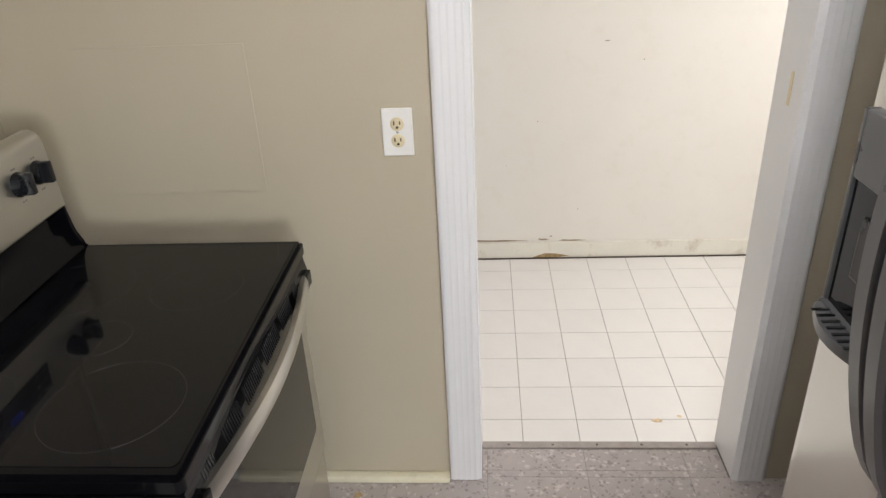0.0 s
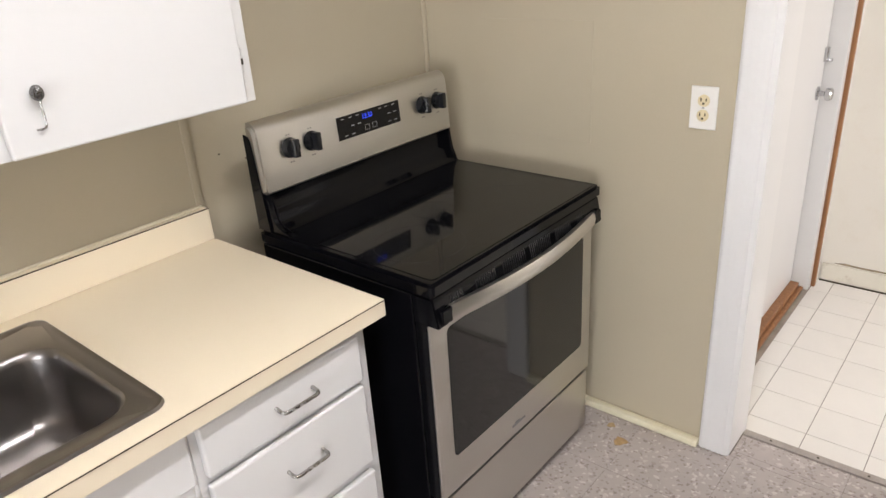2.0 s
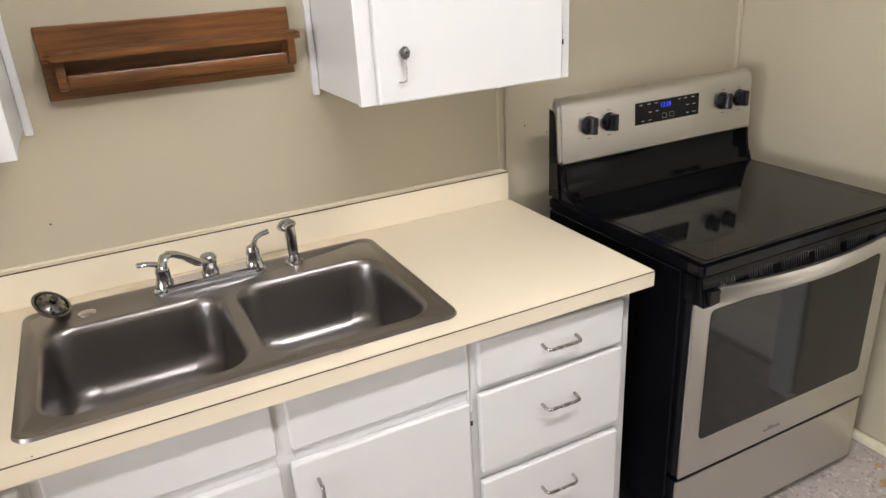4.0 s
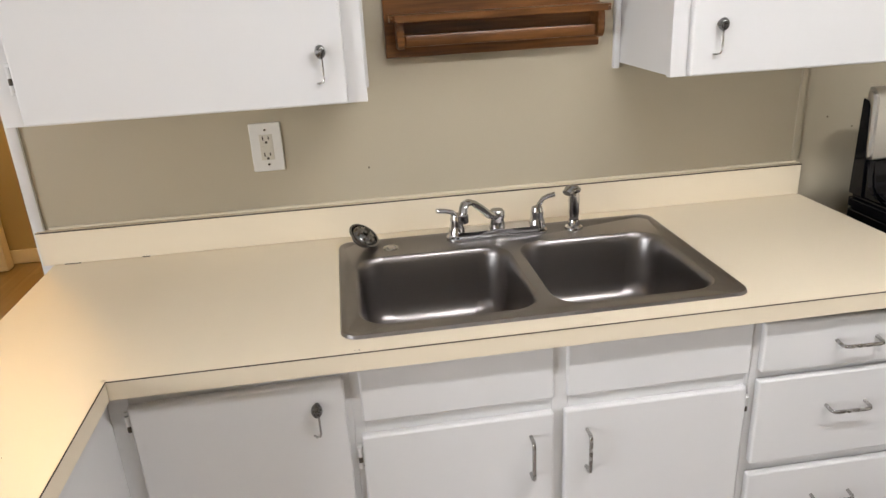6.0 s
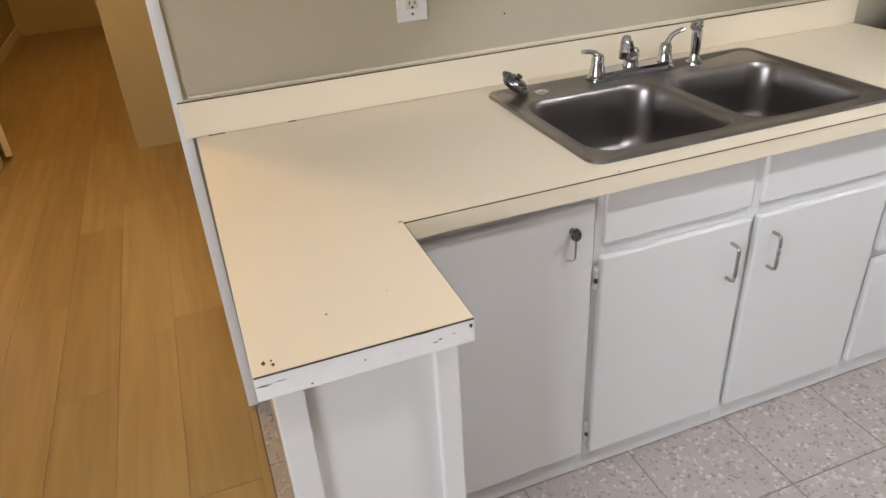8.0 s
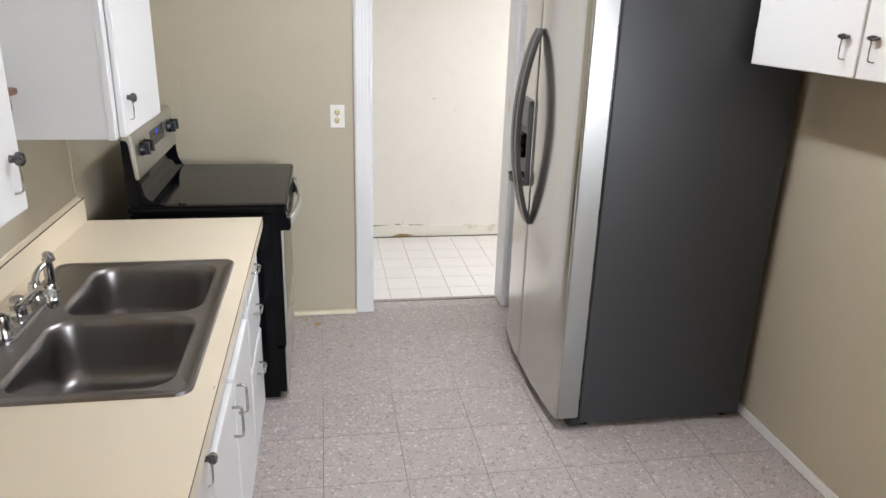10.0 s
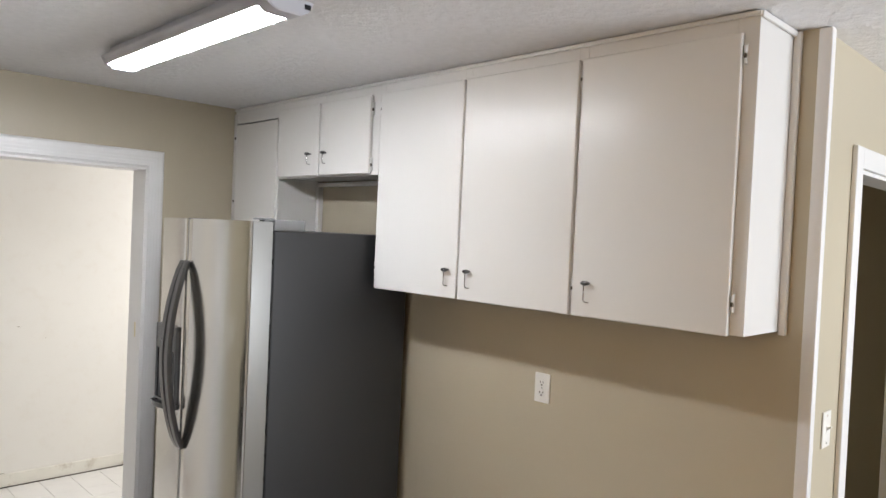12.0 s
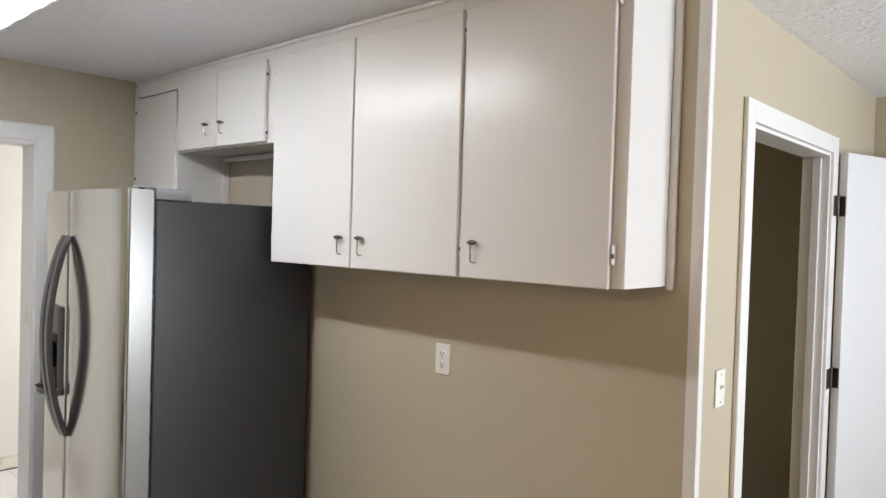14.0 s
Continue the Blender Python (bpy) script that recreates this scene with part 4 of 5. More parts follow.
spray = thing("sink_sprayer", (0.138, -1.706, TOP), "chrome pull-out side sprayer in the sink deck", "sprayer")
bm = bmesh.new()
lathe(bm, [(0.024, 0.004), (0.023, 0.010), (0.016, 0.014), (0.015, 0.022), (0.0135, 0.03)], (0.138, -1.706, TOP))
part("holder", bm, CHROME, spray)
bm = bmesh.new()
lathe(bm, [(0.012, 0.031), (0.014, 0.05), (0.0145, 0.085), (0.013, 0.105), (0.002, 0.108)], (0.138, -1.706, TOP))
sweep(bm, [(0.136, -1.696, TOP + 0.108), (0.141, -1.707, TOP + 0.116), (0.150, -1.722, TOP + 0.116), (0.157, -1.732, TOP + 0.108)], circle(0.014, 12, 0.011), scales=[0.8, 1, 1.05, 0.95])
part("head", bm, CHROME, spray)
STRAINER = paint("strainer_steel", (0.23, 0.225, 0.22), 0.24, metal=1.0, vary=0.25, scale=60)
strainer = thing("sink_strainer", (0.135, -2.262, TOP), "metal basket strainer lying tilted on the sink rim", "strainer")
bm = bmesh.new()
tip = Vector((0.30, 0.50, 0.80)).normalized()
lathe(bm, [(0.012, -0.020), (0.028, -0.015), (0.036, -0.004), (0.042, 0.0), (0.042, 0.003), (0.037, 0.004), (0.034, -0.001), (0.031, 0.004), (0.024, 0.010), (0.012, 0.013), (0.001, 0.014)], (0.130, -2.262, TOP + 0.036), tip, 20)
part("basket", bm, STRAINER, strainer, "dull steel basket")
across = tip.cross(Vector((1, 0, 0))).normalized()
for i in range(8):
    a = i * math.pi / 4
    d = across * math.cos(a) + tip.cross(across) * math.sin(a)
    c = Vector((0.130, -2.262, TOP + 0.036)) + d * 0.0255 + tip * 0.009
    part("drain_hole", lathe(bmesh.new(), [(0.0036, 0.0), (0.0034, 0.0008), (0.0005, 0.001)], c, tip + d * 0.75, 8), SEAM_AND_SHADE, strainer, "dark hole")
bm = bmesh.new()
c = Vector((0.130, -2.262, TOP + 0.036))
side = tip.cross(Vector((0, 1, 0))).normalized()
for s in (-1, 1):
    rod(bm, c + side * 0.004 * s - tip * 0.01, c + side * 0.03 * s + tip * 0.001, 0.003, seg=8)
lathe(bm, [(0.004, 0.012), (0.004, 0.016), (0.009, 0.018), (0.008, 0.022), (0.001, 0.023)], c, tip, 12)
part("grip", bm, BRONZE, strainer)
cover = single("hole_cover", lathe(bmesh.new(), [(0.020, 0.0036), (0.020, 0.0055), (0.016, 0.0068), (0.001, 0.007)], (0.150, -2.196, TOP)), NICKEL,
               "flat round metal cover on the sink deck", "cover", base=(0.150, -2.196, TOP))


# ---- wall cupboards over the sink ----
def sink_cupboard(y0, y1, z0, d0, d1, knob_y, hinge_y, group):
    c = thing("wall_cupboard", (0.17, (y0 + y1) / 2, z0), "white painted wall cupboard with one plain door", "cupboard", group)
    XF = 0.318
    for kind, b in (("side_panel", (0.003, XF - 0.02, y0 + 0.002, y0 + 0.018, z0 + 0.003, CEILING - 0.004)), ("side_panel", (0.003, XF - 0.02, y1 - 0.018, y1 - 0.002, z0 + 0.003, CEILING - 0.004)),
                    ("bottom_panel", (0.003, XF - 0.02, y0 + 0.019, y1 - 0.019, z0 + 0.012, z0 + 0.028)), ("back_panel", (0.003, 0.010, y0 + 0.019, y1 - 0.019, z0 + 0.03, CEILING - 0.004))):
        part(kind, boxes(b), WHITE, c)
    part("face_frame", boxes((XF - 0.0195, XF, y0, d0 + 0.012, z0, CEILING - 0.003), (XF - 0.0195, XF, d1 - 0.012, y1, z0, CEILING - 0.003),
                             (XF - 0.019, XF - 0.0005, d0 + 0.0125, d1 - 0.0125, z0 + 0.0005, z0 + 0.03), (XF - 0.019, XF - 0.0005, d0 + 0.0125, d1 - 0.0125, 2.35, CEILING - 0.004), bevel=0.0015), WHITE, c)
    dr = slab_door("door", c, XF + 0.001, d0, d1, z0 + 0.002, 2.365, 1, WHITE)
    catch(dr, XF + 0.02, knob_y, z0 + 0.112, 1)
    for z in (z0 + 0.095, 2.27):
        hinge(dr, XF + 0.002, hinge_y, z, 1)
    for ya, yb in ((y0 - 0.016, y0 + 0.001), (y1 - 0.001, y1 + 0.016)):
        part("wall_trim", boxes((0.002, 0.018, ya, yb, z0 - 0.012, CEILING - 0.004), bevel=0.003), WHITE, c)
    return c


sink_cupboard(-1.548, -0.982, 1.270, -1.511, -1.016, -1.449, -1.010, "cupboards over the sink")
sink_cupboard(-2.960, -2.227, 1.267, -2.915, -2.268, -2.316, -2.922, "cupboards over the sink")

rack = thing("spice_rack", (0.05, -1.88, 1.315), "dark oak wall rack with a shelf and a lower rail", "rack")
RY0, RY1 = -2.162, -1.606
part("back_board", boxes((0.003, 0.018, RY0, RY1, 1.322, 1.480), bevel=0.003), OAK, rack)
part("shelf", prism(bmesh.new(), rounded(0.0185, 0.099, RY0 + 0.010, RY1 + 0.004, 0.012), "z", 1.411, 1.427, bevel=0.006), OAK, rack)
part("front_rail", boxes((0.058, 0.070, RY0 + 0.045, RY1 - 0.027, 1.351, 1.379), bevel=0.004), OAK, rack)
part("ledge", boxes((0.0185, 0.058, RY0 + 0.045, RY1 - 0.027, 1.351, 1.360), bevel=0.001), OAK, rack)
for y in (RY0 + 0.026, RY1 - 0.026):
    ring = [(0.019, 1.348)] + [(0.060 + 0.020 * math.cos(a), 1.368 + 0.022 * math.sin(a)) for a in (-1.5, -1.0, -0.5, 0.0, 0.4)] + [(0.080, 1.392), (0.078, 1.410), (0.019, 1.410)]
    part("end_bracket", prism(bmesh.new(), ring, "y", y, y + 0.018, bevel=0.002), OAK, rack)


# ---- outlets and switch ----
PALE = paint("pale_ivory_plastic", (0.66, 0.62, 0.53), 0.35, vary=0.03, scale=30)

def plate_thing(name, m, label, gfci=False, switch=False, old=False):
    """A wall plate 72 x 117 mm, built looking along -y, then posed."""
    t = thing(name, (0, 0, 0), label, "switch" if switch else "outlet")
    pw, ph = (0.040, 0.063) if gfci else (0.037, 0.059)
    part("cover_plate", boxes((-pw, pw, -0.0065, -0.0005, -ph, ph), bevel=0.0025), PLATE, t)
    face = IVORY if old else PALE if gfci else PLATE
    if switch:
        part("toggle_slot", boxes((-0.006, 0.006, -0.0075, -0.006, -0.013, 0.013), bevel=0.0005), PLATE, t)
        part("toggle", prism(bmesh.new(), [(-0.007, -0.004), (-0.007, 0.006), (-0.020, 0.013), (-0.021, 0.008)], "x", -0.0045, 0.0045), PLATE, t)
    else:
        if gfci:
            part("device_face", boxes((-0.0165, 0.0165, -0.0085, -0.006, -0.033, 0.033), bevel=0.0008), face, t, "ivory device face")
            part("test_button", boxes((-0.012, -0.001, -0.0098, -0.008, -0.004, 0.004), (0.001, 0.012, -0.0098, -0.008, -0.004, 0.004), bevel=0.0005), face, t)
        for z in ((-0.0205, 0.0205) if not gfci else (-0.021, 0.021)):
            if not gfci:
                bm = bmesh.new()
                lathe(bm, [(0.0165, 0), (0.0165, 0.0022), (0.0155, 0.003), (0.001, 0.003)], (0, -0.006, z), (0, -1, 0), 20)
                part("socket", bm, face, t, "ivory socket face" if old else "")
            f = -0.0093 if not gfci else -0.0088
            part("slots", boxes((-0.0088, -0.0058, f - 0.0004, f + 0.0012, z - 0.002, z + 0.008), (0.0054, 0.0084, f - 0.0004, f + 0.0012, z - 0.001, z + 0.007),
                                (-0.003, 0.003, f - 0.0004, f + 0.0012, z - 0.0105, z - 0.005)), SEAM_AND_SHADE, t)
    for z in ((0,) if not (gfci or switch) else (-0.045, 0.045)):
        part("screw", lathe(bmesh.new(), [(0.0032, 0), (0.003, 0.001), (0.001, 0.0012)], (0, -0.0062, z), (0, -1, 0), 10), NICKEL, t)
    t.matrix_world = m
    return t


plate_thing("wall_outlet", pose(0.992, -0.022, 1.110), "white plate outlet with yellowed sockets beside the doorway", old=True)
plate_thing("wall_outlet", pose(0, -2.4865, 1.1205, 0, 0, 90), "white plate outlet with ivory test-button face over the counter", gfci=True)
plate_thing("wall_outlet", pose(2.708, -2.113, 1.163, 0, 0, -90), "white duplex outlet on the tan wall")
plate_thing("wall_outlet", pose(2.708, -2.113, 0.452, 0, 0, -90), "white duplex outlet low on the tan wall")
plate_thing("light_switch", pose(2.938, WY, 1.183), "white toggle light switch beside the door", switch=True)
plate_thing("wall_outlet", pose(-4.9, -4.50, 0.40, 0, 0, 180), "small outlet in the far dim room", old=True)


# ---- cupboards on the fridge side ----
EX = 2.434     # face frame
def east_box(c, y0, y1, z0, z1, dividers=()):
    for kind, b in (("side_panel", (EX + 0.02, 2.705, y0 + 0.001, y0 + 0.018, z0, z1)), ("side_panel", (EX + 0.02, 2.705, y1 - 0.018, y1 - 0.001, z0, z1)),
                    ("bottom_panel", (EX + 0.02, 2.705, y0 + 0.019, y1 - 0.019, z0 + 0.008, z0 + 0.026)), ("back_panel", (2.698, 2.705, y0 + 0.019, y1 - 0.019, z0 + 0.03, z1))):
        part(kind, boxes(b), WARMWHITE, c)
    bm = bmesh.new()
    dividers = sorted(dividers)
    for a, b in ((y0, y0 + 0.06), (y1 - 0.03, y1)) + tuple((d - 0.018, d + 0.018) for d in dividers):
        box(bm, EX, EX + 0.0195, a, b, z0, z1, 0.0015)
    cuts = [y0 + 0.06] + [e for d in dividers for e in (d - 0.018, d + 0.018)] + [y1 - 0.03]
    for a, b in zip(cuts[::2], cuts[1::2]):
        box(bm, EX + 0.0005, EX + 0.019, a + 0.0003, b - 0.0003, z0 + 0.0003, z0 + 0.03, 0.001)
        box(bm, EX + 0.0005, EX + 0.019, a + 0.0003, b - 0.0003, 2.35, z1 - 0.0003, 0.001)
    part("face_frame", bm, WARMWHITE, c)


ZT = CEILING - 0.003
upper = thing("wall_cupboard_run", (2.55, -2.18, 1.50), "off-white wall cupboard with three tall plain doors", "cupboard")
east_box(upper, -3.009, -1.350, 1.509, ZT, (-1.889, -2.4265))
for a, b, ky, hy in ((-1.884, -1.374, -1.834, -1.367), (-2.420, -1.893, -1.952, -2.4265), (-2.968, -2.433, -2.496, -2.975)):
    d = slab_door("door", upper, EX - 0.001, a, b, 1.506, 2.370, -1, WARMWHITE)
    catch(d, EX - 0.02, ky, 1.620, -1)
    for z in (1.602, 2.308):
        hinge(d, EX - 0.003, hy, z, -1)
part("side_trim", boxes((2.686, 2.7075, -3.030, -3.0085, 1.497, ZT), bevel=0.004), WARMWHITE, upper)
part("end_crown", boxes((EX - 0.006, 2.706, -3.020, -3.0095, 2.408, ZT), bevel=0.004), WARMWHITE, upper)
part("top_trim", boxes((EX - 0.012, EX - 0.0005, -3.014, -0.024, 2.412, ZT), bevel=0.004), WARMWHITE, upper)

small = thing("over_fridge_cupboard", (2.55, -0.93, 2.0), "off-white cupboard with two small doors over the fridge", "cupboard")
east_box(small, -1.349, -0.508, 2.012, ZT, (-0.904,))
for a, b, ky, hy in ((-0.899, -0.535, -0.828, -0.529), (-1.300, -0.909, -0.962, -1.306)):
    d = slab_door("door", small, EX - 0.001, a, b, 2.019, 2.374, -1, WARMWHITE)
    catch(d, EX - 0.02, ky, 2.128, -1, drop=0.05)
    for z in (2.062, 2.312):
        hinge(d, EX - 0.003, hy, z, -1)
part("cleat", boxes((2.67, 2.705, -1.34, -0.53, 1.990, 2.011), bevel=0.002), WARMWHITE, small)
part("corner_cleat", boxes((2.674, 2.705, -0.540, -0.516, 1.50, 1.9895), bevel=0.002), WARMWHITE, small)
pantry = thing("pantry_cabinet", (2.55, -0.26, 0), "tall off-white pantry cabinet in the corner behind the fridge", "cabinet")
for b in ((EX + 0.02, 2.705, -0.514, -0.496, 0.005, ZT), (EX + 0.02, 2.705, -0.041, -0.024, 0.005, ZT), (2.68, 2.705, -0.495, -0.042, 0.005, ZT)):
    part("side_panel", boxes(b), WARMWHITE, pantry)
part("face_frame", boxes((EX, EX + 0.0195, -0.514, -0.49, 0.005, ZT), (EX, EX + 0.0195, -0.051, -0.024, 0.005, ZT), (EX + 0.0005, EX + 0.019, -0.4898, -0.0512, 2.341, ZT)), WARMWHITE, pantry)
d = slab_door("door", pantry, EX + 0.001, -0.498, -0.056, 0.08, 2.331, -1, WARMWHITE, thick=0.012)
for z in (2.26, 1.9):
    hinge(d, EX - 0.008, -0.053, z, -1)
part("scribe_strip", boxes((EX - 0.010, EX - 0.0005, -0.050, -0.024, 0.005, 2.395), bevel=0.003), WARMWHITE, pantry)

# ---- ceiling lamp ----
lamp = thing("ceiling_lamp", (1.478, -1.49, CEILING), "lit white fluorescent ceiling lamp in a grey metal housing", "lamp")
LX, L0, L1 = 1.478, -2.108, -0.880
ENDCAP = paint("lamp_end_cap", (0.52, 0.52, 0.56), 0.38)
part("pan", boxes((LX - 0.056, LX + 0.056, L0 + 0.03, L1 - 0.03, 2.3985, 2.4295), (LX - 0.0532, LX + 0.0532, L0 + 0.063, L1 - 0.023, 2.3895, 2.3980)), ENDCAP, lamp, "grey metal pan")
ring = [(LX - 0.053, 2.389), (LX - 0.053, 2.374), (LX - 0.049, 2.366), (LX - 0.040, 2.360), (LX - 0.022, 2.3565), (LX + 0.022, 2.3565), (LX + 0.040, 2.360), (LX + 0.049, 2.366), (LX + 0.053, 2.374), (LX + 0.053, 2.389)]
part("diffuser", prism(bmesh.new(), ring, "y", L0 + 0.062, L1 - 0.022), DIFFUSER, lamp, "glowing white diffuser")
for sx in (-1, 1):
    ring = [(LX + sx * 0.0535, 2.371), (LX + sx * 0.064, 2.369), (LX + sx * 0.080, 2.392), (LX + sx * 0.080, 2.398), (LX + sx * 0.0535, 2.398)]
    part("side_rail", prism(bmesh.new(), ring, "y", L0 + 0.0615, L1 - 0.0215), ENDCAP, lamp)
ring = [(LX - 0.080, 2.398), (LX - 0.080, 2.392), (LX - 0.066, 2.368), (LX - 0.040, 2.353), (LX + 0.040, 2.353), (LX + 0.066, 2.368), (LX + 0.080, 2.392), (LX + 0.080, 2.398)]
for a, b in ((L0, L0 + 0.0612), (L1 - 0.0212, L1)):
    part("end_cap", prism(bmesh.new(), ring, "y", a, b, bevel=0.003), ENDCAP, lamp, "grey end cap")
part("cap_clip", boxes((LX + 0.050, LX + 0.070, L0 - 0.003, L0 + 0.002, 2.374, 2.388), bevel=0.001), PLASTIC, lamp, "small dark clip")
globe = thing("hall_ceiling_light", (-1.0, -3.75, CEILING), "warm lit round ceiling light with a glass shade", "lamp")
bm = bmesh.new()
lathe(bm, [(0.13, -0.005), (0.13, -0.03), (0.11, -0.07), (0.06, -0.10), (0.01, -0.108)], (-1.0, -3.75, CEILING))
part("shade", bm, BULB, globe)
lb = bpy.data.lights.new("hall_bulb", "POINT")
lb.energy, lb.color, lb.shadow_soft_size = HALL_WATTS, (1.0, 0.67, 0.29), 0.12
ob = new("hall_bulb", lb)
ob.location = (-1.0, -3.75, CEILING - 0.24)
globe2 = copy_thing(globe, Matrix.Translation((-4.0, -3.6, CEILING)))
lb2 = bpy.data.lights.new("far_room_bulb", "POINT")
lb2.energy, lb2.color, lb2.shadow_soft_size = 16, (1.0, 0.64, 0.25), 0.12
ob = new("far_room_bulb", lb2)
ob.location = (-4.0, -3.6, CEILING - 0.24)


# ---- range ----
stove = thing("electric_range", (0.4, -0.58, 0), "stainless and black electric range with a glass cooktop", "range")
SY0, SY1, SZ = -0.934, -0.168, 0.896
part("body", boxes((0.160, 0.700, SY0 + 0.006, SY1 - 0.006, 0.012, 0.856), bevel=0.004), BLACK, stove, "black enamel sides")
for x in (0.20, 0.66):
    for y in (SY0 + 0.04, SY1 - 0.04):
        part("foot", rod(bmesh.new(), (x, y, 0.003), (x, y, 0.014), 0.016), PLASTIC, stove)
bm = bmesh.new()
prism(bm, rounded(0.160, 0.766, SY0, SY1, 0.012, 4), "z", 0.858, SZ, bevel=0.008)
top = part("cooktop_frame", bm, BLACK, stove)
bm = bmesh.new()
prism(bm, rounded(0.246, 0.752, SY0 + 0.022, SY1 - 0.022, 0.012, 4), "z", SZ - 0.002, SZ + 0.0012)
part("glass", bm, GLASS, top, "black ceramic glass")
for cx, cy, r in ((0.59, -0.77, 0.115), (0.59, -0.39, 0.095), (0.33, -0.77, 0.080), (0.33, -0.39, 0.115), (0.47, -0.58, 0.06)):
    bm = bmesh.new()
    lathe(bm, [(r - 0.0009, SZ + 0.0011), (r - 0.0008, SZ + 0.0014), (r + 0.0008, SZ + 0.0014), (r + 0.0009, SZ + 0.0011)], (cx, cy, 0), seg=48)
    part("burner_ring", bm, BURNER, top)
# rear console
riser = [(0.163, 0.8965), (0.238, 0.8965), (0.232, 0.902), (0.216, 0.908), (0.207, 0.918), (0.202, 0.932), (0.199, 0.938), (0.190, 0.944), (0.187, 0.952), (0.185, 0.992), (0.190, 0.9985), (0.163, 0.9985)]
part("riser", prism(bmesh.new(), riser, "y", SY0 + 0.031, SY1 - 0.015, bevel=0.003), BLACK, stove, "glossy black riser")
cheek = [(0.163, 0.8962), (0.300, 0.8968), (0.292, 0.901), (0.256, 0.904), (0.234, 0.912), (0.221, 0.928), (0.214, 0.955), (0.211, 0.9985), (0.163, 0.9985)]
part("end_cheek", prism(bmesh.new(), cheek, "y", SY0 + 0.0075, SY0 + 0.030, bevel=0.004), BLACK, stove)
cheek = [(0.163, 0.8962), (0.240, 0.8968), (0.228, 0.907), (0.219, 0.932), (0.214, 0.960), (0.211, 0.9985), (0.163, 0.9985)]
part("end_cheek", prism(bmesh.new(), cheek, "y", SY1 - 0.0145, SY1 - 0.003, bevel=0.003), BLACK, stove)
ang = math.atan2(0.009, 0.150)
con = [(0.166, 0.9995), (0.210, 0.9995), (0.2155, 1.005), (0.2065, 1.155), (0.203, 1.169), (0.195, 1.180), (0.182, 1.186), (0.166, 1.185)]
console = part("console", prism(bmesh.new(), con, "y", SY0 + 0.004, SY1, bevel=0.009), STEELH, stove, "brushed stainless control console")
part("side_panel", prism(bmesh.new(), [(0.162, 0.900), (0.212, 0.900), (0.202, 1.0), (0.188, 1.140), (0.182, 1.152), (0.162, 1.156)], "y", SY0 + 0.0015, SY0 + 0.007, bevel=0.001), BLACK, console, "black side panel")
face_dir = Vector((math.cos(ang), 0, math.sin(ang)))
up_dir = Vector((-math.sin(ang), 0, math.cos(ang)))
base_pt = Vector((0.2155, 0, 1.005))


def on_console(y, h, out=0.0):
    p = base_pt + up_dir * h + face_dir * out
    return Vector((p.x, y, p.z))


def panel_box(y0, y1, h0, h1, o0, o1):
    bm = bmesh.new()
    vs = [bm.verts.new(on_console(y, h, o)) for y in (y0, y1) for h in (h0, h1) for o in (o0, o1)]
    for q in ((0, 1, 3, 2), (4, 6, 7, 5), (0, 4, 5, 1), (2, 3, 7, 6), (0, 2, 6, 4), (1, 5, 7, 3)):
        bm.faces.new([vs[i] for i in q])
    return bm


display = part("display_panel", panel_box(-0.658, -0.405, 0.071, 0.136, -0.001, 0.0012), GLASS, console, "black glass control panel")
for y in (-0.828, -0.754, -0.302, -0.230):
    bm = bmesh.new()
    lathe(bm, [(0.027, 0.0), (0.027, 0.004), (0.0245, 0.007), (0.0235, 0.014), (0.022, 0.017), (0.001, 0.018)], on_console(y, 0.098), face_dir, 24)
    kn = part("knob", bm, PLASTIC, console, "black control knob")
    bm = bmesh.new()
    box(bm, -0.0085, 0.0085, -0.024, 0.024, 0.010, 0.034, 0.003)
    bm.transform(Matrix.Translation(on_console(y, 0.098)) @ Matrix((Vector((0, 1, 0)), up_dir, face_dir)).transposed().to_4x4() @ Matrix.Rotation(-0.06, 4, "Z"))
    part("grip", bm, PLASTIC, kn)
    bm = bmesh.new()
    for dh in (-0.036, 0.036):
        for dy in (-0.004, 0.004):
            v = panel_box(y + dy - 0.0025, y + dy + 0.0025, 0.096 + dh - 0.002, 0.096 + dh + 0.002, -0.0002, 0.0004)
            me = bpy.data.meshes.new("mark")
            v.to_mesh(me)
            v.free()
            bm.from_mesh(me)
            bpy.data.meshes.remove(me)
    tagged(part("dial_mark", bm, PRINT, console), kind="stuff")
rows = [(-0.680, 0.112), (-0.650, 0.112), (-0.622, 0.112), (-0.645, 0.088), (-0.618, 0.088), (-0.672, 0.064), (-0.645, 0.064), (-0.53, 0.112), (-0.505, 0.112), (-0.475, 0.112),
        (-0.495, 0.090), (-0.470, 0.090), (-0.495, 0.066), (-0.470, 0.066)]
for y, h in rows:
    y, h = y + 0.044, h + 0.016
    part("button_print", panel_box(y - 0.006, y + 0.006, h - 0.0013, h + 0.0013, 0.0012, 0.0016), PRINT, display)
for y in (-0.545, -0.515):
    for a in ((y - 0.009, y + 0.009, 0.079, 0.080), (y - 0.009, y + 0.009, 0.093, 0.094), (y - 0.009, y - 0.008, 0.079, 0.094), (y + 0.008, y + 0.009, 0.079, 0.094)):
        part("button_print", panel_box(*a, 0.0012, 0.0016), PRINT, display)
cu = bpy.data.curves.new("clock_digits", "FONT")
cu.body, cu.size, cu.align_x, cu.extrude = "12:33", 0.019, "CENTER", 0.0002
cu.materials.append(CLOCK)
clock = new("clock_digits", cu)
clock.parent = display
rot = Matrix((Vector((0, 1, 0)), up_dir, face_dir)).transposed().to_4x4()
